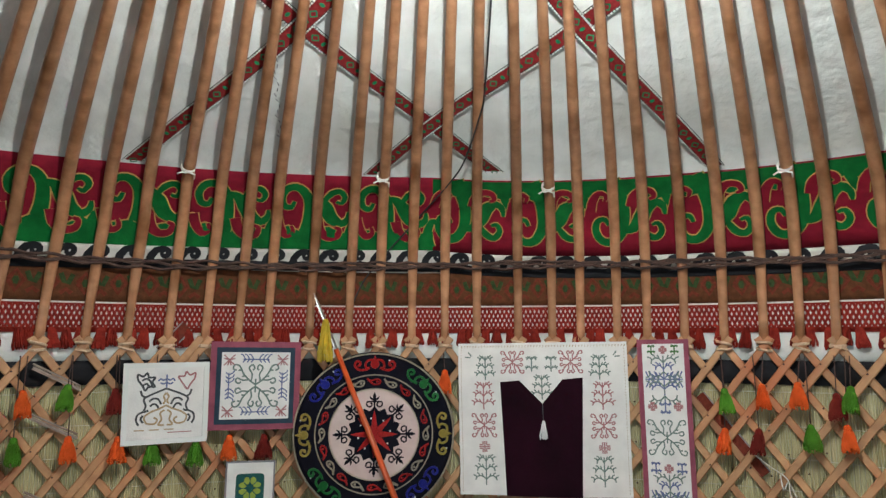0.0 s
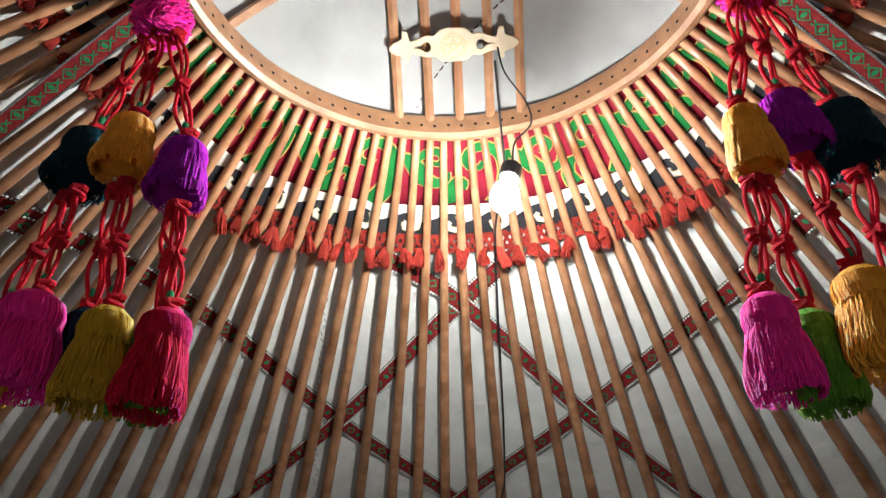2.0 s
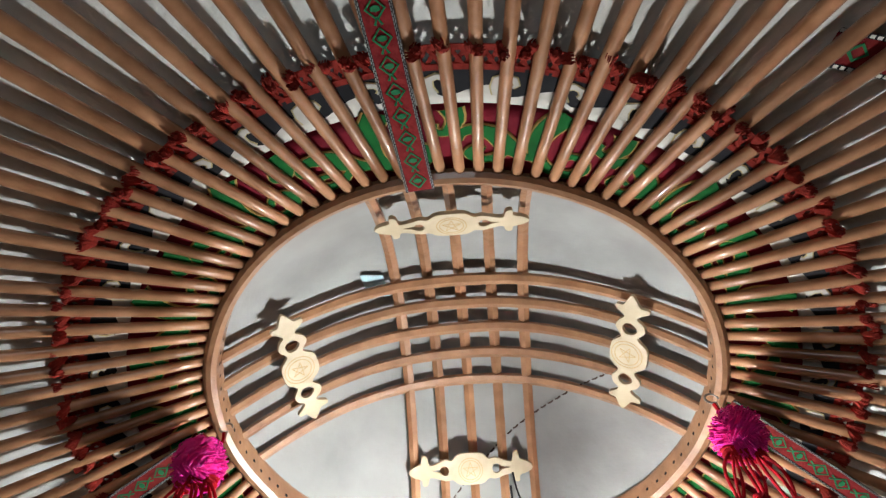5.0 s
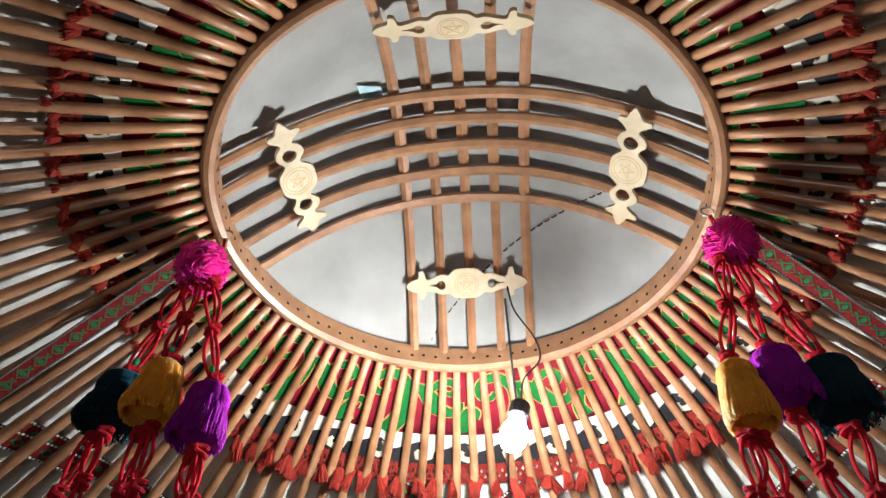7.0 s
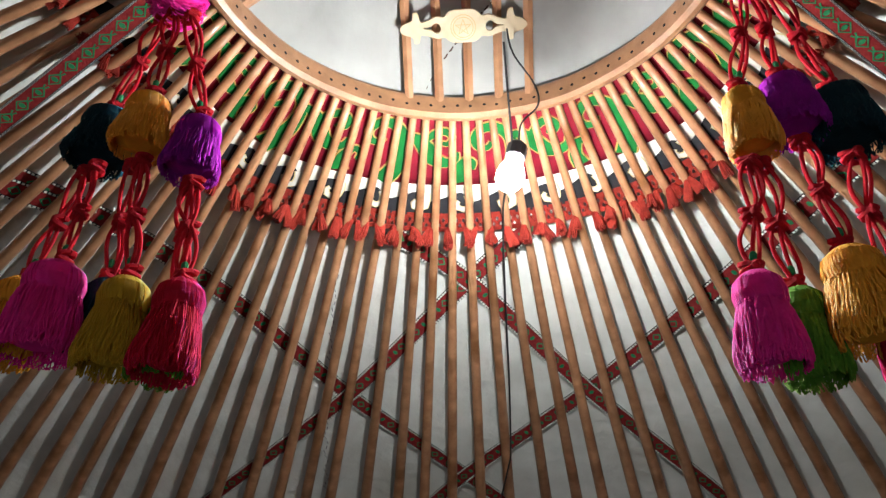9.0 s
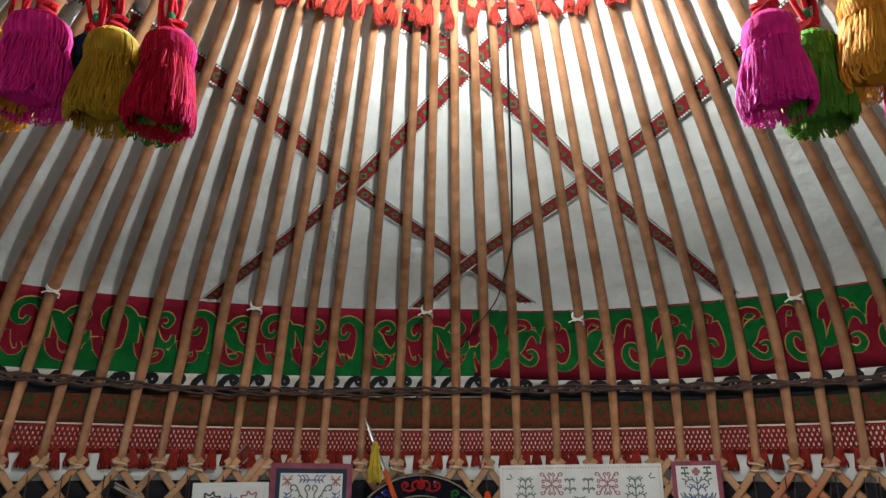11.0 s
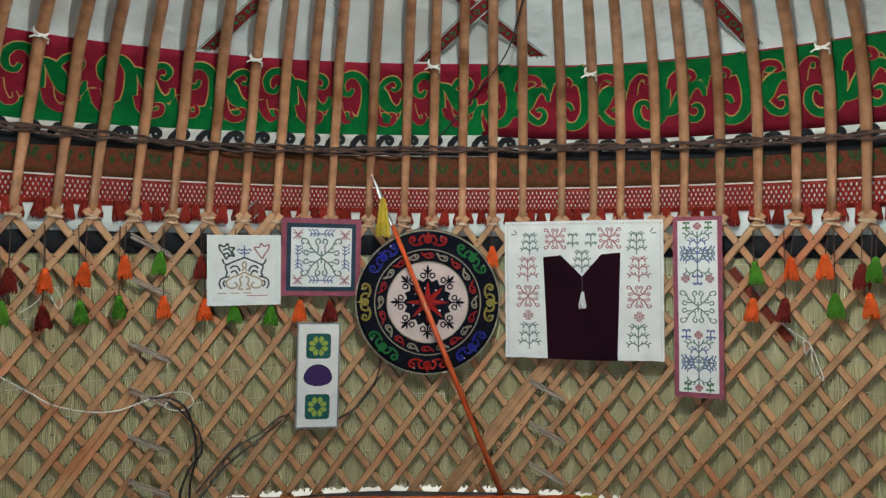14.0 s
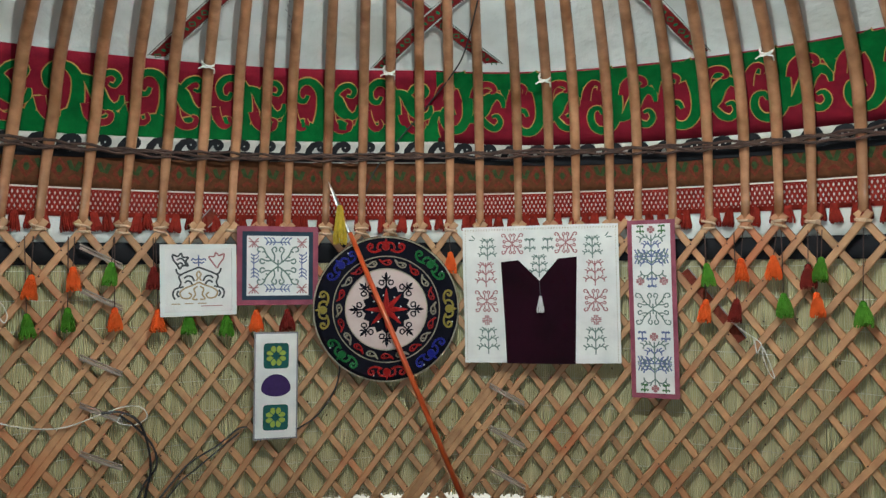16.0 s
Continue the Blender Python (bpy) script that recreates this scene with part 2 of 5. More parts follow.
def profile(u):
    """Radius, height and outward normal at the length u down from the crown."""
    for (r0, z0), (r1, z1) in zip(PROFILE, PROFILE[1:]):
        d = math.hypot(r1 - r0, z1 - z0)
        if u <= d or (r1, z1) == PROFILE[-1]:
            k = u / d
            return r0 + (r1 - r0) * k, z0 + (z1 - z0) * k, (z0 - z1) / d, (r1 - r0) / d
        u -= d


def down_to(z):
    """The length down from the crown at which the profile has the height z."""
    u = 0.0
    for (r0, z0), (r1, z1) in zip(PROFILE, PROFILE[1:]):
        d = math.hypot(r1 - r0, z1 - z0)
        if z >= z1:
            return u + d * (z0 - z) / (z0 - z1)
        u += d
    return u


def shell(az, u, off=0.0):
    """A point of the shell: bearing in degrees from ahead, length down from the crown, distance outwards."""
    r, z, nr, nz = profile(u)
    k = max(0.0, 1 - (r - 0.6) / 1.9)
    a = radians(az)
    sx, sy = 1 + (OVAL.x - 1) * k, 1 + (OVAL.y - 1) * k
    return Vector((CENTRE.x * k + (r + nr * off) * sx * math.sin(a), CENTRE.y * k + (r + nr * off) * sy * math.cos(a), z + nz * off))


def wall_place(az0, z0, r=2.93, lean=0.0, turn=0.0):
    """Places plane coordinates on a flat sheet hung on the wall at a bearing; lift goes into the room."""
    a = radians(az0)
    o = Vector((r * math.sin(a), r * math.cos(a), z0))
    right = Vector((math.cos(a), -math.sin(a), 0))
    inward = Vector((-math.sin(a), -math.cos(a), 0))
    up = Vector((0, 0, 1)) + inward * lean
    c, s = math.cos(radians(turn)), math.sin(radians(turn))

    def place(x, y, lift=0.0):
        return o + right * (x * c - y * s) + up * (x * s + y * c) + inward * lift
    return place


U_HEAD, U_KNEE = down_to(1.42), down_to(1.835)

# ---- setting ----
def sag(az):
    """How far the two lengths of the red and green band droop down the roof at a bearing."""
    az = (az + 180) % 360 - 180
    return 0.05 * (1 - math.exp(-az / 9)) if az > 0 else 0.045 * min(1.0, (az / 42) ** 2)


def squeeze(az):
    """The bands below the crown are drawn up narrower at the sides and behind."""
    k = min(1.0, max(0.0, (abs((az + 180) % 360 - 180) - 38) / 42))
    return 1 - 0.30 * k * k * (3 - 2 * k)


def grid_shell(name, azs, us, off, material, kind_label, wob=0.0, thick=0.012, closed=True, category="", parent=None, droop=0.0, drawn=False):
    vs, fs = [], []
    for u0 in us:
        for a in azs:
            o, u = off, (u0 * squeeze(a) if drawn else u0) + droop * sag(a)
            if wob:
                p = shell(a, u, off)
                o += wob * (noise.noise(p * 2.2) + 0.5 * noise.noise(p * 6.0))
            vs.append(shell(a, u, o))
    n = len(azs)
    for j in range(len(us) - 1):
        for i in range(n if closed else n - 1):
            fs.append((j * n + i, j * n + (i + 1) % n, (j + 1) * n + (i + 1) % n, (j + 1) * n + i))
    ob = link(name, vs, fs, material, parent, smooth=True)
    s = ob.modifiers.new("thickness", "SOLIDIFY")
    s.thickness, s.offset = thick, 0.0
    if kind_label:
        tagged(ob, kind_label, category or "felt", kind="" if category == "cloth band" else "structure")
    return ob


ALL = [i * 2.0 for i in range(180)]
ground = link("ground", [(x, y, FLOOR - 0.06) for x, y in ((-400, -400), (400, -400), (400, 400), (-400, 400))], [(0, 1, 2, 3)], GROUND_M)
tagged(ground, "dry bare earth outside the yurt", "ground", kind="structure")
fv, ff = [(0, 0, RUG)], []
for k in range(96):
    a = 2 * math.pi * k / 96
    fv += [(2.90 * math.sin(a), 2.90 * math.cos(a), RUG + 0.004 * math.sin(k * 1.3)), (2.92 * math.sin(a), 2.92 * math.cos(a), FLOOR - 0.06)]
for k in range(96):
    j = (k + 1) % 96
    ff += [(0, 1 + 2 * j, 1 + 2 * k), (1 + 2 * k, 1 + 2 * j, 2 + 2 * j, 2 + 2 * k)]
tagged(link("floor", fv, ff, FLOOR_M), "dark grey felt floor covering", "floor", kind="structure")

roof_us = [0.035 + i * (U_HEAD + 0.025) / 46 for i in range(47)]
grid_shell("ceiling", ALL, roof_us, 0.038, FELT, "rough white felt roof cover over the poles", 0.005, category="ceiling")
wall_us = [U_HEAD - 0.02 + i * (down_to(0.022) - U_HEAD + 0.02) / 14 for i in range(15)]
grid_shell("wall_felt", [-170 + 2 * i for i in range(171)], wall_us, 0.11, FELT, "pale felt wall cover behind the reed mat", 0.004, closed=False, category="wall")

# felt cap over the crown
cv, cf = [], []
for j in range(19):
    r = 0.80 * j / 18
    z = 3.042 + 0.358 * (1 - (r / 0.64) ** 2.1) if r < 0.64 else 3.042 - (r - 0.64) * 0.35
    for k in range(64):
        a = 2 * math.pi * k / 64
        p = Vector((CENTRE.x + r * OVAL.x * math.sin(a), CENTRE.y + r * OVAL.y * math.cos(a), z))
        cv.append(p + Vector((0, 0, 0.006 * noise.noise(p * 3.0))))
for j in range(18):
    for k in range(64):
        cf.append((j * 64 + k, j * 64 + (k + 1) % 64, (j + 1) * 64 + (k + 1) % 64, (j + 1) * 64 + k))
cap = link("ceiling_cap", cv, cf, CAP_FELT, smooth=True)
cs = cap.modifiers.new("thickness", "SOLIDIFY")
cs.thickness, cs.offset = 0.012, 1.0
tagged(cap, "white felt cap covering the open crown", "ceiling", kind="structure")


def under_cap(x, y, drop):
    r = math.hypot(x - CENTRE.x, y - CENTRE.y)
    return Vector((x, y, 3.042 + 0.358 * (1 - (r / 0.64) ** 2.1) - drop))


# dark stitched seam and a pale blue patch on the cap
seam = [(-0.09, 0.70), (-0.006, 0.615), (0.10, 0.53), (0.214, 0.436), (0.345, 0.338), (0.471, 0.234), (0.56, 0.15)]
steps = [under_cap(seam[i][0] + (seam[i + 1][0] - seam[i][0]) * k / 6, seam[i][1] + (seam[i + 1][1] - seam[i][1]) * k / 6, 0.010) for i in range(6) for k in range(6)]
tagged(link("cap_seam", *merge(*[tube([p, p + (q - p) * 0.35 + Vector((0, 0, -0.003)), p + (q - p) * 0.68], 0.0028, 4) for p, q in zip(steps, steps[1:])]), ROPE), "dark dotted thread seam in the felt cap", "seam", kind="stuff")
pv_, pf_ = [], []
for j in range(5):
    for i in range(4):
        pv_.append(under_cap(-0.187 + 0.06 * i / 3, -0.130 + 0.085 * j / 4, 0.009) + Vector((0.010 * j / 4, 0.02 * i / 3, 0)))
pf_ = [(4 * j + i, 4 * j + i + 1, 4 * j + i + 5, 4 * j + i + 4) for j in range(4) for i in range(3)]
tagged(link("cap_patch", pv_, pf_, BLUE_PATCH), "small pale blue patch on the felt cap", "patch")

# ---- crown: bent ring, arched bars, carved boards ----
crown = empty("crown", Matrix.Translation((CENTRE.x, CENTRE.y, 2.95)), "round bent-wood crown ring with arched bars and drilled holes", "crown ring")


def local(ob, v):
    t = ob.matrix_basis.translation
    return [Vector(p) - t for p in v]


RING_IN, RING_OUT, RING_LO, RING_HI = 0.602, 0.634, 2.974, 3.056
sec = [(RING_IN, RING_LO + 0.012), (RING_IN + 0.010, RING_LO), (RING_OUT - 0.010, RING_LO), (RING_OUT, RING_LO + 0.008), (RING_OUT, RING_HI), (RING_IN + 0.004, RING_HI), (RING_IN, RING_HI - 0.01)]
rv, rf = [], []
for k in range(128):
    a = 2 * math.pi * k / 128
    for r, z in sec:
        rr = r + 0.004 * noise.noise(Vector((math.sin(a) * 3, math.cos(a) * 3, z)))
        rv.append((rr * OVAL.x * math.sin(a), rr * OVAL.y * math.cos(a), z - 2.95))
for k in range(128):
    j = (k + 1) % 128
    for q in range(7):
        rf.append((k * 7 + q, k * 7 + (q + 1) % 7, j * 7 + (q + 1) % 7, j * 7 + q))
link("ring", rv, rf, CROWN, crown, "bent wooden ring with drilled peg holes")
hv = []
for k in range(100):
    a = 2 * math.pi * (k + 0.5 * noise.random() * 0.3) / 100
    c, s = math.cos(a), math.sin(a)
    inner = RING_IN - 0.001 + 0.004 * noise.noise(Vector((s * 3, c * 3, 3.0)))
    o = Vector((s * inner * OVAL.x, c * inner * OVAL.y, 0.062 + 0.003 * math.sin(k * 2.3)))
    vs = [o + Vector((c, -s, 0)) * (0.0052 * math.cos(w)) + Vector((0, 0, 1)) * (0.0052 * math.sin(w)) for w in [i * math.pi / 4 for i in range(8)]]
    hv.append((vs, [tuple(range(8))]))
link("peg_hole", *merge(*hv), BLACK, crown, "dark drilled peg holes")["kind"] = "stuff"


for i in range(5):
    off = (i - 2) * 0.090
    for axis in (0, 1):
        half = math.sqrt(0.615 ** 2 - off ** 2) * (OVAL.y if axis else OVAL.x)
        lo, hi = (3.03, 3.380 - 0.025 * (off / 0.18) ** 2) if axis else (3.03, 3.358 - 0.022 * (off / 0.18) ** 2)
        pts = []
        for k in range(49):
            x = -half + 2 * half * k / 48
            z = lo + (hi - lo) * (1 - abs(x / half) ** 2.3) + 0.004 * noise.noise(Vector((x * 4, off * 30, axis * 7)))
            pts.append(Vector((off, x, z - 2.95)) if axis else Vector((x, off + 0.034, z - 2.95)))
        v, f = tube(pts, [(0.0185 - 0.004 * abs(k - 24) / 24) * (1 + 0.05 * noise.noise(Vector((k * 1.9, off * 50, axis * 9 + 3)))) for k in range(49)], 6, 0.72, (1, 0, 0) if axis else (0, 1, 0))
        link("crown_bar", v, f, CROWN, crown)


def outline_mesh(name, loops, thick, material, parent, bevel=0.0012):
    """An even board cut to closed outlines (the first one outside, the rest are holes)."""
    cu = bpy.data.curves.new(name, "CURVE")
    cu.dimensions, cu.fill_mode, cu.extrude, cu.bevel_depth = "2D", "BOTH", thick / 2, bevel
    for lp in loops:
        sp = cu.splines.new("POLY")
        sp.points.add(len(lp) - 1)
        for p, (x, y) in zip(sp.points, lp):
            p.co = (x, y, 0, 1)
        sp.use_cyclic_u = True
    tmp = new("outline", cu)
    dg = bpy.context.evaluated_depsgraph_get()
    me = bpy.data.meshes.new_from_object(tmp.evaluated_get(dg))
    bpy.data.objects.remove(tmp)
    bpy.data.curves.remove(cu)
    me.name = name
    me.materials.clear()
    me.materials.append(material)
    ob = new(name, me)
    ob.parent = parent
    return ob


def smooth_loop(pts, per=4):
    n, out = len(pts), []
    for i in range(n):
        p0, p1, p2, p3 = pts[i - 1], pts[i], pts[(i + 1) % n], pts[(i + 2) % n]
        for k in range(per):
            t = k / per
            out.append(tuple(0.5 * (2 * p1[c] + (p2[c] - p0[c]) * t + (2 * p0[c] - 5 * p1[c] + 4 * p2[c] - p3[c]) * t * t + (3 * p1[c] - p0[c] - 3 * p2[c] + p3[c]) * t ** 3) for c in (0, 1)))
    return out


def carved_board(m, pierced):
    """A carved board with a round boss, openings beside it and forked ends."""
    b = empty("carved_board", m, "pale carved plywood board tied under the crown bars", "crown ornament", "carved boards of the crown")
    if pierced:
        q = [(0, 0.054), (0.030, 0.050), (0.050, 0.027), (0.062, 0.025), (0.083, 0.042), (0.104, 0.034), (0.116, 0.018), (0.128, 0.024), (0.142, 0.046), (0.152, 0.044), (0.154, 0.024), (0.172, 0.012), (0.186, 0.0)]
        hole = [(0.064, 0.0), (0.070, 0.015), (0.084, 0.022), (0.098, 0.012), (0.102, -0.003), (0.094, -0.016), (0.080, -0.019), (0.068, -0.012)]
        radii = (0.042, 0.033)
    else:
        q = [(0, 0.050), (0.035, 0.047), (0.055, 0.030), (0.075, 0.033), (0.105, 0.022), (0.125, 0.020), (0.132, 0.044), (0.145, 0.046), (0.148, 0.026), (0.172, 0.016), (0.186, 0.0)]
        hole = [(0.064, 0.0), (0.070, 0.014), (0.084, 0.016), (0.096, 0.007), (0.122, 0.002), (0.096, -0.004), (0.084, -0.013), (0.070, -0.012)]
        radii = (0.036, 0.029)
    loop = q + [(x, -y * 0.85) for x, y in q[-2::-1]] + [(-x, -y * 0.85) for x, y in q[1:-1]] + [(-x, y) for x, y in q[::-1][:-1]]
    holes = [smooth_loop([(x * s, y) for x, y in hole], 3) for s in (1, -1)]
    outline_mesh("board", [smooth_loop(loop, 3)] + holes, 0.009, PLY, b)
    flat = lambda x, y, l=0.0: Vector((x, y, 0.0057 + l))
    grooves = [strip2d([(rad * math.cos(w), rad * math.sin(w)) for w in [i * math.pi / 14 for i in range(29)]], 0.0022, flat, 0, 0.0008) for rad in radii]
    for k in range(5):
        a, c = 2 * math.pi * k * 2 / 5 + 1.57, 2 * math.pi * (k + 1) * 2 / 5 + 1.57
        grooves.append(strip2d([(0.024 * math.cos(a), 0.024 * math.sin(a)), (0.024 * math.cos(c), 0.024 * math.sin(c))], 0.002, flat, 0, 0.0008))
    link("carving", *merge(*grooves), PLY_CUT, b, "carved rings and star")
    return b


def facing(o, right, toward):
    """A pose at o, with local x to the right and local z towards a place."""
    z = (Vector(toward) - Vector(o)).normalized()
    x = (Vector(right) - z * Vector(right).dot(z)).normalized()
    return Matrix.Translation(o) @ Matrix((x, z.cross(x), z)).transposed().to_4x4()


CX, CY = CENTRE
for o, right, aim in (((CX - 0.010, CY + 0.426, 3.172), (1, 0, 0), (CX, CY + 0.1, 2.6)), ((CX, CY - 0.421, 3.140), (1, 0, 0), (CX, CY - 0.1, 2.6)),
                      ((CX - 0.447, CY - 0.018, 3.138), (0.10, 1, 0), (CX - 0.1, CY, 2.6)), ((CX + 0.438, CY + 0.006, 3.145), (-0.04, 1, 0), (CX + 0.1, CY, 2.6))):
    carved_board(facing(o, right, aim), abs(o[0] - CX) > 0.2)

# ---- roof poles ----
COUNT = 103
RING_START, HEAD_SWING, HEAD_TURN = -50.06, 0.122, 2.57
FRONT_HEADS = [-42.2, -39.1, -36.2, -32.8, -29.6, -26.4, -23.2, -20.2, -17.5, -14.9, -11.2, -7.7, -4.9, -1.9, 1.2, 4.2, 8.15, 11.3, 13.9, 17.2, 19.9, 23.1, 26.3, 29.5, 32.3, 35.0]
RING_AZ = [(i - 37) * 360 / COUNT + RING_START for i in range(COUNT)]
HEAD_AZ = [a - math.degrees(HEAD_SWING * math.sin(radians(a))) + HEAD_TURN for a in RING_AZ]
# the poles ahead stand a little unevenly
HEAD_AZ[37:37 + len(FRONT_HEADS)] = FRONT_HEADS
FOOT_AZ = [a + (1.5 if a < 0 else -0.4) * math.sin(radians(a)) for a in HEAD_AZ]


def pole_line(i, u, sway):
    """A point of a roof pole: straight from its socket in the ring to the knee, then down to the lattice."""
    r, z = profile(u)[:2]
    bend = max(0.0, (u - U_KNEE + 0.15) / (U_HEAD - U_KNEE + 0.15))
    b, a = radians(RING_AZ[i]), radians(HEAD_AZ[i] + sway + (FOOT_AZ[i] - HEAD_AZ[i]) * bend)
    top = Vector((CENTRE.x + 0.64 * OVAL.x * math.sin(b), CENTRE.y + 0.64 * OVAL.y * math.cos(b), z))
    low = Vector((2.9 * math.sin(a), 2.9 * math.cos(a), z))
    return top + (low - top) * ((r - 0.64) / 2.26)


for i in range(COUNT):
    a = HEAD_AZ[i]
    jit = 0.12 * (noise.noise(Vector((i * 1.7, 3, 1))))
    pts, rad = [], []
    for k in range(27):
        u = 0.030 + (U_HEAD - 0.030) * k / 26
        w = min(1.0, u / (U_KNEE - 0.06))
        pts.append(pole_line(i, u, jit) + Vector((0, 0, 0.004 * noise.noise(Vector((u * 2.5, i * 3.1, 0))))))
        thick = 0.0115 + 0.0140 * min(1, w * 1.25) if u < U_KNEE else 0.0255 - 0.0045 * min(1, (u - U_KNEE) / 0.15)
        rad.append(thick * (1 + 0.06 * noise.noise(Vector((u * 9, i * 5.0, 2)))))
    r = radians(a)
    v, f = tube(pts, rad, 8, 0.92, (math.cos(r), -math.sin(r), 0))
    # lower end is cut flat
    for q, p in enumerate(v):
        k = q // 8
        u = 0.030 + (U_HEAD - 0.030) * k / 26
        if u > U_KNEE - 0.05:
            t = min(1, (u - U_KNEE + 0.05) / 0.12)
            c = pts[k]
            n = Vector((math.sin(r), math.cos(r), 0))
            d = (p - c).dot(n)
            v[q] = p - n * d * 0.5 * t
    pole = link("roof_pole", v, f, POLE, smooth=True)
    tagged(pole, "slender varnished wooden roof pole bent above the lattice wall", "roof pole", "roof poles")

# ---- lattice wall ----
lattice = empty("lattice_wall", Matrix.Identity(4), "folding lattice wall of crossed wooden slats", "lattice wall")
TOP_Z, RISE = 1.475, 1.31
SPAN = math.degrees((TOP_Z - FLOOR) / RISE / 2.97)


def slat_piece(az_top, way, r):
    """A slat: wide across the wall, thin through it, with eased edges."""
    n, vs, fs = 13, [], []
    for k in range(n):
        t = k / (n - 1)
        z = TOP_Z - (TOP_Z - FLOOR - 0.008) * t
        a = radians(az_top - way * SPAN * t)
        rr = r + 0.012 * math.sin(t * math.pi)
        out = Vector((math.sin(a), math.cos(a), 0))
        tan = Vector((math.cos(a), -math.sin(a), 0))
        along = (tan * (-way) * math.cos(math.atan(RISE)) + Vector((0, 0, -1)) * math.sin(math.atan(RISE)))
        across = out.cross(along).normalized()
        w, h = 0.0168, 0.0075
        p = out * rr + Vector((0, 0, z))
        vs += [p + across * w + out * h, p + across * w - out * h * 0.4, p + across * w * 0.75 - out * h, p - across * w * 0.75 - out * h, p - across * w - out * h * 0.4, p - across * w + out * h]
    for k in range(n - 1):
        for q in range(6):
            fs.append((6 * k + q, 6 * k + (q + 1) % 6, 6 * k + 6 + (q + 1) % 6, 6 * k + 6 + q))
    fs += [tuple(range(6))[::-1], tuple(6 * (n - 1) + q for q in range(6))]
    return vs, fs


for i in range(COUNT):
    a = FOOT_AZ[i]
    for way, r in ((1, 2.962), (-1, 2.979)):
        ends = (a + 0.55 * way, a + 0.55 * way - way * SPAN)
        if all(abs((e + 360) % 360 - 180) > 10 for e in ends):
            link("slat", *slat_piece(ends[0], way, r), LATTICE, lattice)

# rivets where the slats cross
rivets = []
for i in range(COUNT - 1):
    step = FOOT_AZ[i + 1] - FOOT_AZ[i]
    for j in range(1, 18):
        z = TOP_Z - j * (step / 2) * math.radians(1) * 2.97 * RISE - 0.02
        if z < FLOOR + 0.03:
            continue
        az = FOOT_AZ[i] + (step / 2 if j % 2 else 0)
        a = radians(az)
        rr = 2.953 + 0.012 * math.sin((TOP_Z - z) / (TOP_Z - FLOOR) * math.pi)
        o = Vector((rr * math.sin(a), rr * math.cos(a), z))
        t = Vector((math.cos(a), -math.sin(a), 0))
        n = Vector((-math.sin(a), -math.cos(a), 0))
        rivets.append(([o + t * 0.005, o + Vector((0, 0, 0.005)), o - t * 0.005, o - Vector((0, 0, 0.005)), o + n * 0.003], [(0, 1, 4), (1, 2, 4), (2, 3, 4), (3, 0, 4)]))
link("rivet", *merge(*rivets), ROPE, lattice, "small leather rivets")["kind"] = "stuff"

# pale leather ties where the poles meet the lattice
for i in range(COUNT):
    a = radians(FOOT_AZ[i])
    out, tan = Vector((math.sin(a), math.cos(a), 0)), Vector((math.cos(a), -math.sin(a), 0))
    pts = []
    for k in range(15):
        w = k / 14 * 2 * math.pi * 2
        pts.append(out * (2.966 + 0.024 * math.cos(w)) + tan * (0.030 * math.sin(w)) + Vector((0, 0, 1.437 + 0.010 * math.sin(w * 0.5 + i) + 0.03 * (k / 14 - 0.5))))
    link("tie", *tube(pts, 0.0065, 5), PALE_TIE, lattice)

# ---- reed mat: upright reeds with thread rows ----
reeds = []
for i in range(1900):
    if abs(i - 950) < 52:
        continue
    a = radians(360 * i / 1900)
    h = 0.010 + 0.018 * noise.random()
    r = 3.025 + 0.004 * noise.noise(Vector((i * 0.05, 0, 0)))
    out, tan = Vector((math.sin(a), math.cos(a), 0)), Vector((math.cos(a), -math.sin(a), 0))
    w = 0.0046
    vs, fs = [], []
    for z in (0.016 + h, 0.45, 0.9, 1.30):
        wob = 0.0016 * noise.noise(Vector((i * 7.0, z * 3, 0)))
        c = out * r + tan * wob + Vector((0, 0, z))
        vs += [c + tan * w + out * 0.002, c - out * 0.004, c - tan * w + out * 0.002]
    for k in range(3):
        fs += [(3 * k, 3 * k + 1, 3 * k + 4, 3 * k + 3), (3 * k + 1, 3 * k + 2, 3 * k + 5, 3 * k + 4)]
    reeds.append((vs, fs))
mat_reed = link("reed_mat", *merge(*reeds), REED)
tagged(mat_reed, "straw-coloured reed mat stitched behind the lattice", "reed mat", kind="stuff")
rows = []
for j in range(9):
    z0 = 0.09 + 0.145 * j
    pts = [Vector((3.017 * math.sin(radians(b)), 3.017 * math.cos(radians(b)), z0 + 0.012 * math.sin(b * 0.11 + j) + 0.004 * noise.noise(Vector((b, j, 0))))) for b in range(-180, 181, 2)]
    rows.append(tube(pts, 0.0016, 3))
tagged(link("stitching", *merge(*rows), WHITE_CORD, mat_reed), "pale thread rows")
# dark cloth strip above the mat
grid_shell("wall_trim", [-170 + 2 * i for i in range(171)], [down_to(1.375), down_to(1.33), down_to(1.27)], 0.018, BLACK, "dark cloth strip along the top of the reed mat", 0.002, 0.003, closed=False, category="trim")

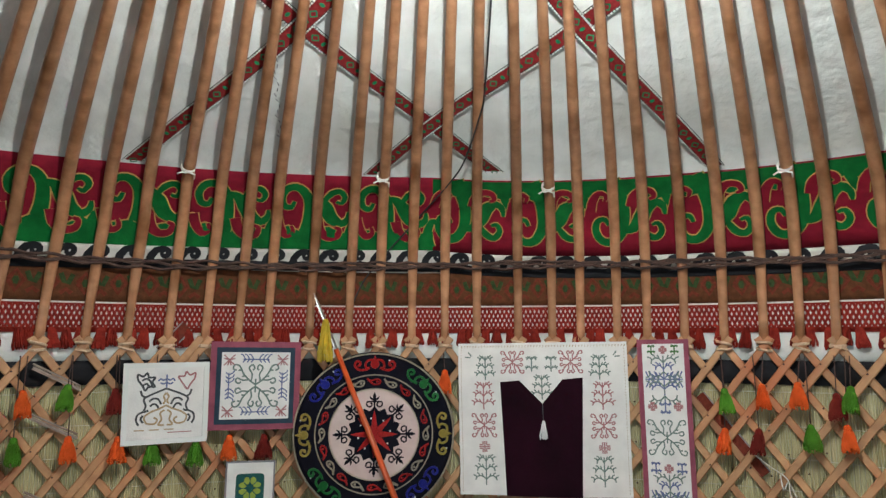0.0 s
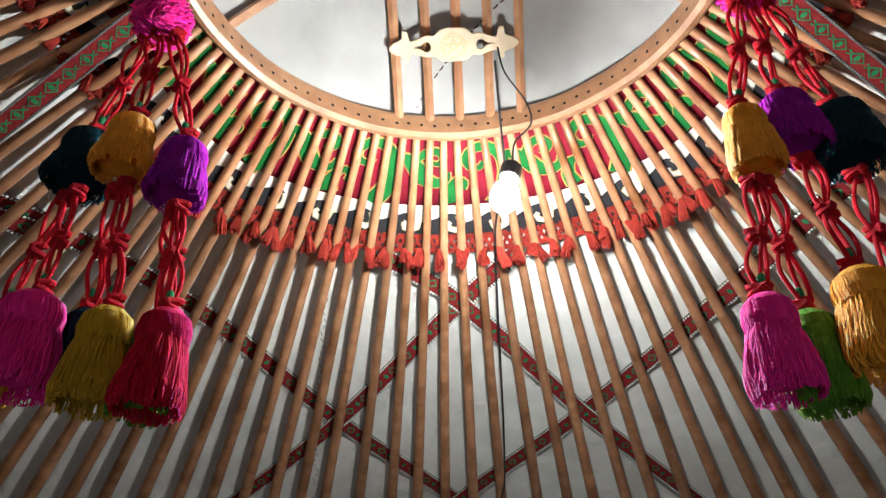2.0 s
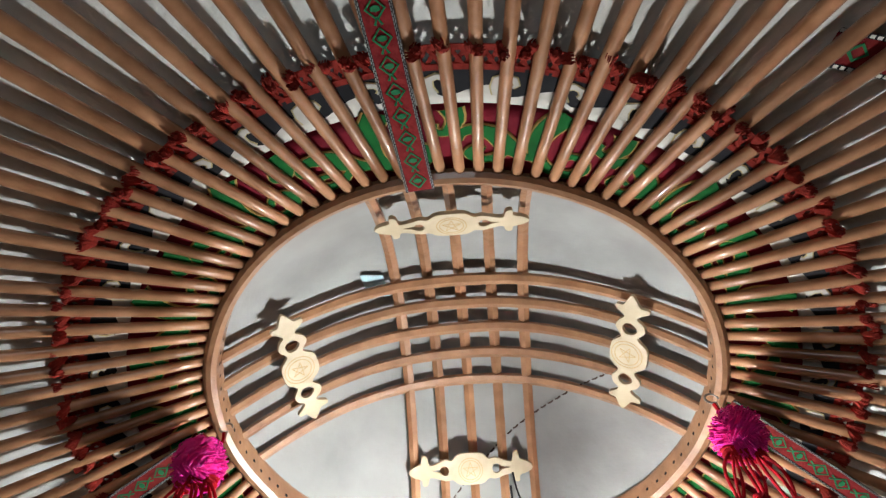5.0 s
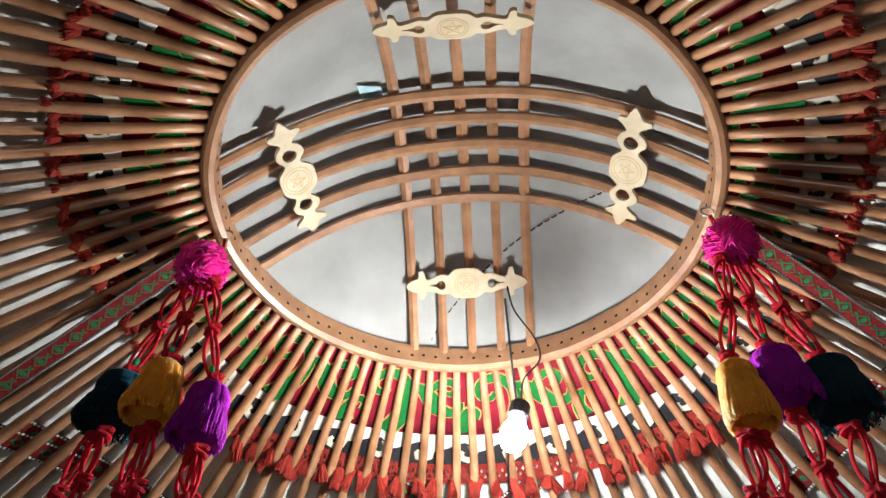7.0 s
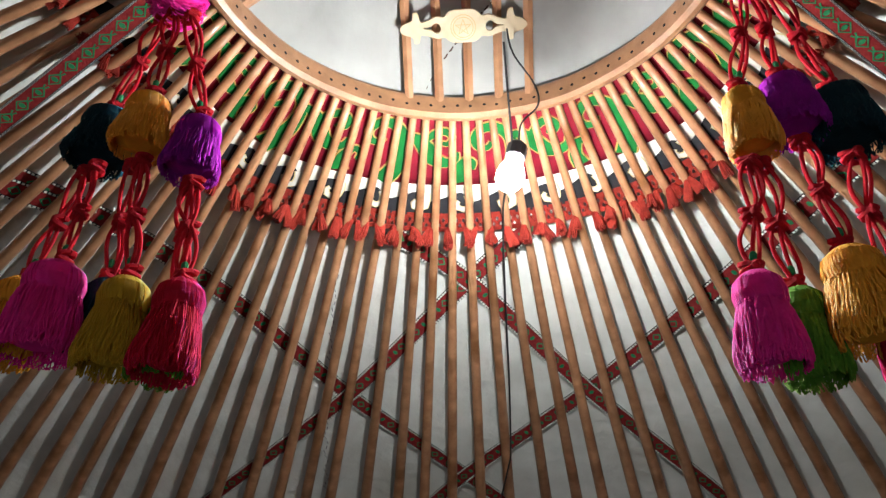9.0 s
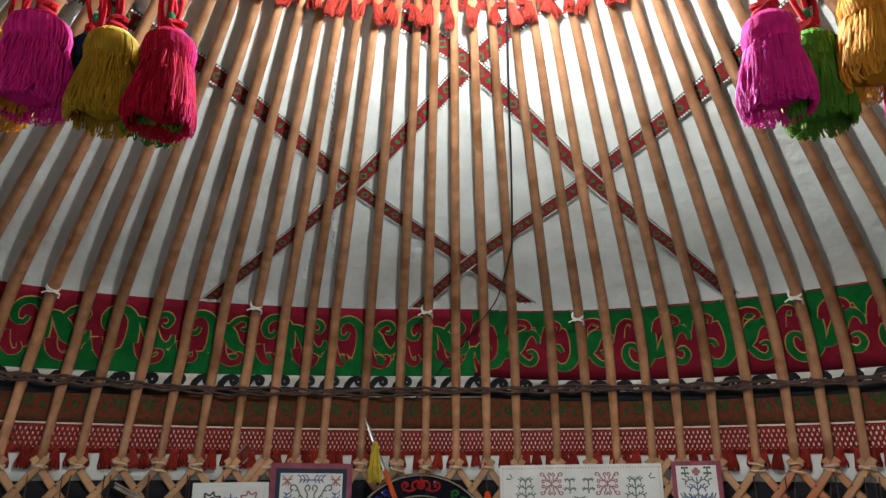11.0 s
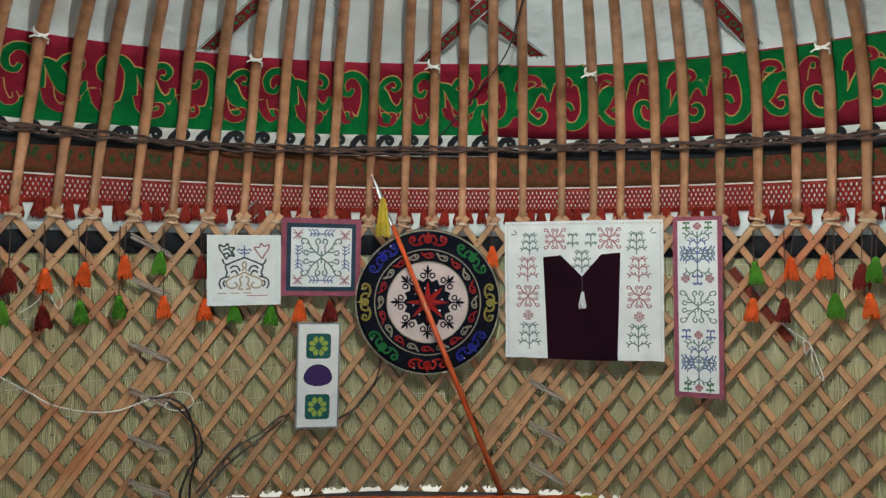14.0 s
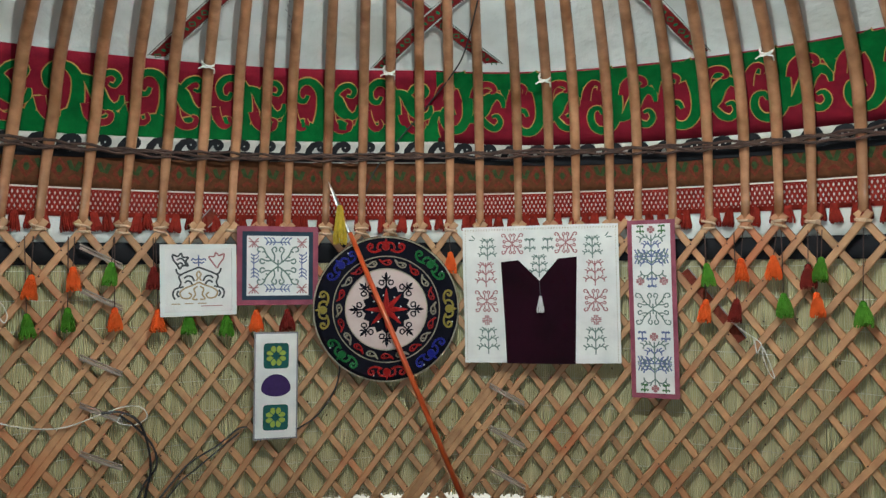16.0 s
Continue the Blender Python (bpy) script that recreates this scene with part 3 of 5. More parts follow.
# ---- bulb on its cord ----
LEAN = pose(0, 0, 0, 0, 14, 0)
lamp = empty("hanging_bulb", Matrix.Translation(BULB) @ LEAN, "lit bare bulb in a black socket on a black cord", "light bulb")
bv, bf = [], []
prof_b = [(0.004, 0.060), (0.016, 0.056), (0.020, 0.040), (0.029, 0.022), (0.034, 0.0), (0.032, -0.019), (0.023, -0.034), (0.011, -0.042), (0.002, -0.044)]
for r, z in prof_b:
    bv += [(r * math.cos(2 * math.pi * k / 16), r * math.sin(2 * math.pi * k / 16), z) for k in range(16)]
for j in range(len(prof_b) - 1):
    bf += [(16 * j + k, 16 * j + 16 + k, 16 * j + 16 + (k + 1) % 16, 16 * j + (k + 1) % 16) for k in range(16)]
link("glass", bv, bf, glow, lamp, "glowing white glass", smooth=True)
link("socket", *tube([(0, 0, 0.050), (0, 0, 0.056), (0, 0, 0.090), (0, 0, 0.102), (0, 0, 0.107)], [0.021, 0.026, 0.026, 0.015, 0.006], 12), CABLE, lamp, "black socket")
B = Vector(BULB)
cord = [Vector((0.20, 0.48, 3.13)), Vector((0.215, 0.50, 3.05)), Vector((0.27, 0.54, 2.97)), Vector((0.275, 0.53, 2.88)), Vector((0.225, 0.50, 2.79)), B + LEAN @ Vector((0, 0, 0.105))]
link("cord", *tube([LEAN.inverted() @ (p - B) for p in glide(cord)], 0.0028, 6), CABLE, lamp, "black cord")

# ---- cloth bands under the roof ----
def band_place(u0, off, R, droop=0.0, drawn=False):
    if drawn:
        return lambda x, y, lift=0.0: shell(math.degrees(x / R), (u0 + y) * squeeze(math.degrees(x / R)), off - lift)
    return lambda x, y, lift=0.0: shell(math.degrees(x / R), u0 + y + droop * sag(math.degrees(x / R)), off - lift)


def band(name, u0, u1, off, material, label, parent=None, rows=4, step=2.0, thick=0.003, droop=0.0, drawn=False):
    azs = [i * step for i in range(int(360 / step))]
    return grid_shell(name, azs, [u0 + (u1 - u0) * k / rows for k in range(rows + 1)], off, material, "" if parent else label, 0.003, thick, category="cloth band", parent=parent, droop=droop, drawn=drawn)


def scroll_paths(x0, L, H):
    """Curling leaf forms with their widths for one length of the band, from its lower strip upwards (y down)."""
    forms = (([(0.30, 1.0), (0.38, 0.80), (0.42, 0.58), (0.40, 0.34), (0.29, 0.19), (0.15, 0.19), (0.07, 0.31), (0.10, 0.44), (0.19, 0.46), (0.23, 0.38)], (1.6, 1.5, 1.25, 1.05, 0.95, 0.85, 0.75, 0.65, 0.55, 0.35)),
             ([(0.40, 0.30), (0.52, 0.34), (0.62, 0.46), (0.70, 0.60), (0.82, 0.66), (0.90, 0.60), (0.91, 0.50)], (0.3, 1.0, 1.5, 1.4, 0.95, 0.65, 0.3)),
             ([(0.58, 0.40), (0.68, 0.26), (0.79, 0.22), (0.86, 0.30), (0.82, 0.39), (0.75, 0.37)], (0.4, 0.75, 0.7, 0.6, 0.5, 0.3)),
             ([(0.95, 0.95), (0.93, 0.78), (0.99, 0.62), (1.06, 0.66), (1.05, 0.76)], (1.3, 1.0, 0.7, 0.5, 0.3)))
    return [([(x0 + q.x, q.y) for q in glide([Vector((x * L, y * H)) for x, y in path], 3)], np.interp(np.linspace(0, len(w) - 1, 3 * len(w) - 2), range(len(w)), w)) for path, w in forms]


def counter_paths(x0, L, H):
    """Tongues of the ground colour that lap into the lower strip."""
    forms = (([(0.52, 0.62), (0.56, 0.76), (0.66, 0.84), (0.77, 0.82), (0.80, 0.74), (0.74, 0.71)], (1.1, 1.0, 0.8, 0.7, 0.5, 0.3)), ([(0.02, 0.58), (0.06, 0.72), (0.14, 0.82), (0.22, 0.78), (0.20, 0.70)], (1.0, 0.9, 0.7, 0.5, 0.3)))
    return [([(x0 + q.x, q.y) for q in glide([Vector((x * L, y * H)) for x, y in path], 3)], np.interp(np.linspace(0, len(w) - 1, 3 * len(w) - 2), range(len(w)), w)) for path, w in forms]


def applique(parent, u0, H, off, R, L, flip_test, width, x_from, x_to, strip=True, droop=0.0):
    """Coloured cloth laid on the band: a strip and scrolls with corded edges."""
    place = band_place(u0, off, R, droop, not strip)
    x = x_from
    i = 0
    while x < x_to - L * 0.5:
        cloth, edge, counter = [], [], []
        flip = flip_test(math.degrees(x / R))
        pl = (lambda px, py, l: place(px, H - py, l)) if flip else place
        n = 6
        wave = [0.74 + 0.05 * math.sin(k * 2.1 + i) for k in range(n + 1)]
        wave[0] = wave[n] = 0.75
        for k in range(n if strip else 0):
            xa, xb = x + L * k / n, x + L * (k + 1) / n
            cloth.append(([pl(xa, wave[k] * H, 0.0064), pl(xb, wave[k + 1] * H, 0.0064), pl(xb, 0.995 * H, 0.0064), pl(xa, 0.995 * H, 0.0064)], [(0, 1, 2, 3)]))
        if strip:
            edge.append(strip2d([(x + L * k / n, wave[k] * H) for k in range(n + 1)], 0.006, pl, 0.0038, 0.003))
        for p, w in scroll_paths(x, L, H):
            w = [width * v for v in w]
            edge.append(strip2d(p, [v + 0.0075 for v in w], pl, 0.0030, 0.003))
            cloth.append(strip2d(p, w, pl, 0.0042, 0.003))
        for p, w in counter_paths(x, L, H) if strip else ():
            edge.append(strip2d(p, [width * v + 0.006 for v in w], pl, 0.0062, 0.003))
            counter.append(strip2d(p, [width * v for v in w], pl, 0.0074, 0.003))
        g = link("green_applique", *merge(*cloth), GREEN, parent, "green cloth scroll")
        link("cord_edging", *merge(*edge), YELLOW, g, "yellow corded edge")
        for piece in counter:
            link("red_curl", *piece, RED, g, "red cloth curl")
        x += L
        i += 1


U_A, U_B = down_to(2.172), down_to(1.885)
H_A = U_B - U_A
lower_band = band("red_green_band", U_A, U_B, 0.027, RED, "red and green felt band with scrolling applique", rows=6, droop=1.0)
applique(lower_band, U_A, H_A, 0.027, 2.75, 0.36, lambda a: -0.5 < a < 95 or a < -95, 0.046, -2.75 * math.pi, 2.75 * math.pi, droop=1.0)


def waves(u0, H, off, R, L, x_from, x_to, base):
    place = band_place(u0, off, R, 1.0)
    out = []
    n = int((x_to - x_from) / L)
    for i in range(n):
        x = x_from + L * i
        out.append(([place(x, H, 0.004), place(x + L, H, 0.004), place(x + L, base * H, 0.004), place(x + 0.6 * L, (base - 0.05) * H, 0.004), place(x, base * H, 0.004)], [(0, 1, 2, 3, 4)]))
        p = [(x + 0.05 * L, H * 0.95), (x + 0.12 * L, 0.55 * H), (x + 0.28 * L, 0.22 * H), (x + 0.50 * L, 0.12 * H)] + spiral(x + 0.56 * L, 0.38 * H, 0.25 * H, 0.13 * H, -1.75, 1.0, 10)
        m = len(p)
        out.append(strip2d(p, [0.46 * H * (1 - 0.62 * q / (m - 1)) for q in range(m)], place, 0.0042, 0.002))
    return out


U_C = down_to(1.815)
wave_band = band("white_wave_band", U_B, U_C, 0.021, WHITE, "white felt strip with black running wave pattern", droop=1.0)
link("black_wave", *merge(*waves(U_B, U_C - U_B, 0.021, 2.88, 0.125, -2.88 * math.pi, 2.88 * math.pi, 0.76)), BLACK, wave_band, "black wave curls")
dark_cord = band("black_band", U_C + 0.001, down_to(1.79), 0.021, BLACK, "narrow black cloth strip", droop=1.0)

U_D, U_E = down_to(1.79), down_to(1.618)
weave = band("woven_band", U_D + 0.001, U_E, 0.026, BROWN_WEAVE, "brown woven band with red and green figures")
pw = band_place(U_D, 0.026, 2.95)
HD = U_E - U_D
lines = []
for i in range(int(2 * math.pi * 2.95 / 0.13)):
    x = -2.95 * math.pi + 0.13 * i + 0.012 * noise.noise(Vector((i * 1.7, 5, 5)))
    y = 0.5 + 0.06 * noise.noise(Vector((i * 2.3, 1, 5)))
    red_f, green_f = [], []
    red_f.append(strip2d([(x, y * HD), (x + 0.03, (y - 0.24) * HD), (x + 0.06, y * HD), (x + 0.03, (y + 0.24) * HD), (x, y * HD)], 0.017, pw, 0.003, 0.001))
    green_f.append(disc2d(x + 0.03, y * HD, 0.013, 0.018, pw, 0.003, 0.001, 6))
    green_f.append(strip2d([(x + 0.068, (y - 0.22) * HD), (x + 0.082, (y - 0.02) * HD), (x + 0.100, (y + 0.02) * HD), (x + 0.116, (y - 0.20) * HD)], 0.020, pw, 0.003, 0.001))
    red_f.append(strip2d([(x + 0.070, (y + 0.26) * HD), (x + 0.092, (y + 0.16) * HD), (x + 0.114, (y + 0.26) * HD)], 0.018, pw, 0.003, 0.001))
    link("red_figure", *merge(*red_f), WEAVE_RED, weave)
    link("green_figure", *merge(*green_f), WEAVE_GREEN, weave)
for yy in (0.03, 0.97):
    lines.append(strip2d([(2.95 * radians(b), yy * HD) for b in range(-180, 181, 2)], 0.006, pw, 0.003, 0.001))
link("edging", *merge(*lines), WHITE_CORD, weave, "pale edging lines")

# netted red fringe
U_F = down_to(1.505)
HN = U_F - U_E
pn = band_place(U_E, 0.024, 2.97)
net = []
for i in range(int(2 * math.pi * 2.97 / 0.021)):
    x = -2.97 * math.pi + 0.021 * i
    for way in (1, -1):
        net.append(strip2d([(x, 0), (x + way * HN * 0.25, HN * 0.5), (x + way * HN * 0.5, HN)], 0.0095, pn, 0.001 + 0.001 * way, 0.0015))
for yy, w in ((0.0, 0.014), (0.98, 0.022), (1.0, 0.02)):
    net.append(strip2d([(2.97 * radians(b), yy * HN) for b in range(-180, 181, 2)], w, pn, 0.002, 0.002))
fringe = link("netted_fringe", *merge(*net), RED_WOOL)
tagged(fringe, "dark red netted wool fringe ending in small tassels", "fringe")
link("edging", *strip2d([(2.97 * radians(b), -0.004) for b in range(-180, 181, 2)], 0.006, pn, 0.004, 0.001), WHITE_CORD, fringe, "pale edging line")


def bundle(length, r_top, r_bot, strands, seed, r_strand=0.0035, sides=3, core=True, curl=0.3):
    """A bundle of hanging yarn with its top at the origin."""
    rg = random.Random(seed)
    pcs = []
    if core:
        pcs.append(tube([(0, 0, 0), (0, 0, -0.15 * length), (0, 0, -0.55 * length), (0, 0, -0.88 * length)], [r_top * 0.6, r_top * 0.85, r_bot * 0.74, r_bot * 0.45], 10))
    for s in range(strands):
        a = 2 * math.pi * (s + rg.random()) / strands
        k = 1.06 - 0.5 * rg.random() ** 2.2
        ln = length * (0.93 + 0.07 * rg.random() + 0.05 * (k - 0.8))
        b = a + curl * (rg.random() - 0.5)
        pts = [(r_top * 0.55 * math.cos(a), r_top * 0.55 * math.sin(a), 0.0), (r_top * k * math.cos(a), r_top * k * math.sin(a), -0.16 * ln), ((r_top * 0.45 + r_bot * 0.5) * k * math.cos(b), (r_top * 0.45 + r_bot * 0.5) * k * math.sin(b), -0.5 * ln),
               (r_bot * k * math.cos(b), r_bot * k * math.sin(b), -0.82 * ln), (r_bot * k * 0.94 * math.cos(b + 0.1), r_bot * k * 0.94 * math.sin(b + 0.1), -ln)]
        pcs.append(tube(pts, [r_strand * 0.8, r_strand, r_strand, r_strand, r_strand * 0.8], sides))
    return merge(*pcs)


proto = [bundle(0.092, 0.014, 0.026, 22, 40 + q, 0.0042) for q in range(3)]
proto_me = []
for q, (v, f) in enumerate(proto):
    me = bpy.data.meshes.new("tassel")
    me.from_pydata([tuple(p) for p in v], [], f)
    me.materials.append(RED_WOOL)
    proto_me.append(me)
for i in range(296):
    a = 360 * i / 296 + 0.25 * math.sin(i * 3.7)
    ob = new("tassel", proto_me[i % 3])
    ob.parent = fringe
    p = shell(a, U_F - 0.012, 0.020)
    ob.matrix_basis = Matrix.Translation(p) @ pose(0, 0, 0, 5 * math.sin(i * 2.2), 8 * math.sin(i * 1.3), i * 40) @ Matrix.Diagonal((1, 1, 0.86 + 0.2 * math.sin(i * 5.1) ** 2, 1))

# upper bands round the crown
upper = band("upper_red_green_band", 0.022, 0.285, 0.012, RED, "red and green applique band below the crown", rows=5, step=3.0, drawn=True)
applique(upper, 0.030, 0.255, 0.012, 0.76, 0.34, lambda a: False, 0.036, -0.76 * math.pi, 0.76 * math.pi - 0.01, False)
uw = band("upper_wave_band", 0.286, 0.405, 0.012, WHITE, "white and black wave strip below the crown band", rows=3, step=3.0, drawn=True)
pv = band_place(0.286, 0.012, 0.93, drawn=True)
HW, NW = 0.119, 42
LW = 2 * math.pi * 0.93 / NW
darks = []
for i in range(NW):
    x = -0.93 * math.pi + LW * i
    # dark hills that rise to a crest and fall back, each with a pale hook curling into it
    crest = [(0.0, 0.56), (0.22, 0.50), (0.45, 0.38), (0.66, 0.25), (0.82, 0.22), (0.93, 0.32), (1.0, 0.56)]
    for (xa, ya), (xb, yb) in zip(crest, crest[1:]):
        darks.append(([pv(x + xa * LW, HW, 0.004), pv(x + xb * LW, HW, 0.004), pv(x + xb * LW, yb * HW, 0.004), pv(x + xa * LW, ya * HW, 0.004)], [(0, 1, 2, 3)]))
    hook = [(x + LW * hx, HW * hy) for hx, hy in ((0.97, 0.30), (1.02, 0.50), (1.00, 0.70), (0.88, 0.78), (0.75, 0.72), (0.71, 0.58), (0.77, 0.50))]
    wd = [0.024, 0.020, 0.018, 0.017, 0.015, 0.012, 0.008]
    link("hook_edge", *strip2d(hook, [w + 0.007 for w in wd], pv, 0.0048, 0.001), OCHRE, uw)
    link("hook", *strip2d(hook, wd, pv, 0.0058, 0.001), WHITE, uw)
link("black_wave", *merge(*darks), BLACK, uw, "black wave crests")
pu = band_place(0.405, 0.012, 1.0, drawn=True)
unet = []
for i in range(int(2 * math.pi * 1.0 / 0.022)):
    x = -1.0 * math.pi + 0.022 * i
    for way in (1, -1):
        unet.append(strip2d([(x, 0), (x + way * 0.03, 0.06)], 0.011, pu, 0.001 + 0.001 * way, 0.0015))
unet.append(strip2d([(1.0 * radians(b), 0.0) for b in range(-180, 181, 3)], 0.02, pu, 0.002, 0.002))
unet.append(strip2d([(1.0 * radians(b), 0.058) for b in range(-180, 181, 3)], 0.02, pu, 0.002, 0.002))
ufringe = link("upper_fringe", *merge(*unet), RUST_WOOL)
tagged(ufringe, "rust red wool fringe with tassels below the crown", "fringe")
rust_me = []
for me in proto_me:
    rm = me.copy()
    rm.materials.clear()
    rm.materials.append(RUST_WOOL)
    rust_me.append(rm)
for i in range(230):
    a = 360 * i / 230 + 0.9 * math.sin(i * 3.3)
    ob = new("tassel", rust_me[i % 3])
    ob.parent = ufringe
    p = shell(a, 0.450 * squeeze(a), 0.002)
    q = shell(a, 0.60 * squeeze(a), 0.02)
    d = (p - q).normalized()
    d = (d * 0.55 + Vector((0, 0, 0.65))).normalized()
    rot = d.to_track_quat("Z", "Y").to_matrix().to_4x4()
    ob.matrix_basis = Matrix.Translation(p) @ rot @ pose(0, 0, 0, 16 * math.sin(i * 2.2), 24 * math.sin(i * 1.9), i * 40) @ Matrix.Diagonal((0.58 * squeeze(a), 0.58 * squeeze(a), (0.55 + 0.32 * math.sin(i * 5.1) ** 2) * squeeze(a) ** 1.5, 1))


# ---- woven belts crossing on the roof ----
def roof_height(x, y):
    r = math.hypot(x, y)
    for _ in range(3):
        k = max(0.0, 1 - (r - 0.6) / 1.9)
        r = math.hypot(x - CENTRE.x * k, y - CENTRE.y * k)
    return 3.005 - SLOPE * (r - 0.6)


def belt(points, turn, lift):
    """A woven belt laid through points of bearing and radius under the roof felt."""
    line = glide([Vector((r * math.sin(radians(a + turn)), r * math.cos(radians(a + turn)))) for a, r in points], 8)
    run = [0.0]
    for p, q in zip(line, line[1:]):
        run.append(run[-1] + (q - p).length)
    L = run[-1]
    xs, ys = [p.x for p in line], [p.y for p in line]

    def place(x, y, l=0.0):
        q = Vector((np.interp(x, run, xs), np.interp(x, run, ys)))
        x0, x1 = max(x - 0.04, 0.0), min(x + 0.04, L)
        d = Vector((np.interp(x1, run, xs) - np.interp(x0, run, xs), np.interp(x1, run, ys) - np.interp(x0, run, ys))).normalized()
        q += Vector((-d.y, d.x)) * y
        return Vector((q.x, q.y, roof_height(q.x, q.y) + 0.025 - lift - l))
    b = link("roof_belt", *rect2d(0, -0.027, L, 0.027, place, 0, 0.002, 24, 1), BELT_RED)
    tagged(b, "dark red woven belt with dotted edges crossing the felt roof", "woven belt", "crossed roof belts")
    ed, dots, figs = [], [], []
    for s in (-1, 1):
        ed.append(rect2d(0, min(s * 0.026, s * 0.035), L, max(s * 0.026, s * 0.035), place, 0.001, 0.002, 24, 1))
        for k in range(int(L / 0.012)):
            dots.append(rect2d(k * 0.012, min(s * 0.0275, s * 0.034), k * 0.012 + 0.0075, max(s * 0.0275, s * 0.034), place, 0.003, 0.001))
    for k in range(int(L / 0.085)):
        x = 0.03 + k * 0.085
        figs.append(strip2d([(x, 0.0), (x + 0.016, 0.015), (x + 0.032, 0), (x + 0.016, -0.015), (x, 0)], 0.006, place, 0.003, 0.001))
        figs.append(disc2d(x + 0.055, 0, 0.008, 0.012, place, 0.003, 0.001, 6))
    link("edge", *merge(*ed), BLACK, b, "black edge")
    link("edge_stitch", *merge(*dots), WHITE_CORD, b, "white edge stitches")["kind"] = "stuff"
    for piece in figs:
        link("woven_figure", *piece, BELT_GREEN, b)


for t in (0, 120, 240):
    belt([(-64.3, 1.306), (-36.5, 1.40), (-14.2, 1.84), (-0.1, 2.30), (7.6, 2.70)], t, 0.0)
    belt([(66.0, 1.32), (37.6, 1.50), (16.0, 1.85), (-0.1, 2.30), (-6.6, 2.67)], t, 0.003)
    belt([(16.0, 1.09), (2.5, 1.29), (-14.2, 1.84), (-25.5, 2.445), (-28.6, 2.70)], t, 0.006)
    belt([(-11.0, 1.09), (2.5, 1.29), (16.0, 1.85), (24.7, 2.445), (27.5, 2.76)], t, 0.009)


def inner_belt(start, toward, length, width):
    """A wide patterned belt stretched straight under the poles from the crown downwards."""
    p0 = Vector(start)
    flat = (Vector(toward) - Vector(start[:2])).normalized() * length
    end = Vector((p0.x + flat.x, p0.y + flat.y))
    p1 = Vector((end.x, end.y, roof_height(end.x, end.y) - 0.036))
    d = (p1 - p0).normalized()
    side = Vector((d.y, -d.x, 0)).normalized()
    down = side.cross(d)
    down = down if down.z < 0 else -down
    length = (p1 - p0).length

    def place(x, y, l=0.0):
        return p0 + d * x + side * y + down * l
    b = link("crown_belt", *rect2d(0, -width / 2, length, width / 2, place, 0, 0.003, 20, 2), BELT_RED)
    tagged(b, "red and green woven belt with black and white chain edges", "woven belt", "belts under the poles")
    ed, dots, figs = [], [], []
    for s in (-1, 1):
        y0, y1 = sorted((s * width * 0.45, s * width * 0.56))
        ed.append(rect2d(0, y0, length, y1, place, 0.001, 0.003, 20, 1))
        for k in range(int(length / 0.009)):
            for q in (0.462, 0.52):
                ya, yb = sorted((s * width * q, s * width * (q + 0.03)))
                dots.append(rect2d(k * 0.009 + 0.0045 * (q > 0.5), ya, k * 0.009 + 0.0045 * (q > 0.5) + 0.006, yb, place, 0.004, 0.001))
    for k in range(int(length / 0.056) - 1):
        x = 0.01 + 0.056 * k
        w = width * 0.38
        figs.append(strip2d([(x, 0), (x + 0.020, w * 0.8), (x + 0.040, 0), (x + 0.020, -w * 0.8), (x, 0)], 0.0042, place, 0.004, 0.001))
        figs.append(disc2d(x + 0.020, 0, 0.007, 0.010, place, 0.004, 0.001, 6))
        figs.append(strip2d([(x + 0.046, -w * 0.3), (x + 0.060, 0), (x + 0.046, w * 0.3)], 0.005, place, 0.004, 0.001))
    link("edge", *merge(*ed), BLACK, b, "black edge")
    link("edge_stitch", *merge(*dots), GREY_CORD, b, "grey chain stitches")["kind"] = "stuff"
    for piece in figs:
        link("woven_figure", *piece, BELT_GREEN, b)


inner_belt((-0.570, 0.118, 2.955), (-1.4835, 0.525), 1.3, 0.050)
inner_belt((0.725, 0.118, 2.955), (1.578, 0.640), 1.3, 0.050)
inner_belt((0.034, -0.520, 2.960), (0.006, -0.900), 1.2, 0.054)

# ---- dark twisted rope along the knees of the poles ----
for z0, ph, off in ((1.820, 0.0, -0.026), (1.808, 2.0, -0.030), (1.831, 4.0, -0.022)):
    pts = []
    for k in range(721):
        az = -180 + k * 0.5
        sag = 0.012 * math.sin(radians(az) * 6 + 1.0) + 0.005 * math.sin(radians(az) * 23 + ph) + 0.005 * math.sin(k * 0.98 * (1 + 0.01 * ph) + ph)
        pts.append(shell(az, down_to(z0 + sag), off + 0.004 * math.sin(k * 0.98 + ph)))
    tagged(link("binding_rope", *tube(pts, 0.0072, 5), ROPE), "dark brown wool rope wound along the bent poles", "rope", "binding ropes")

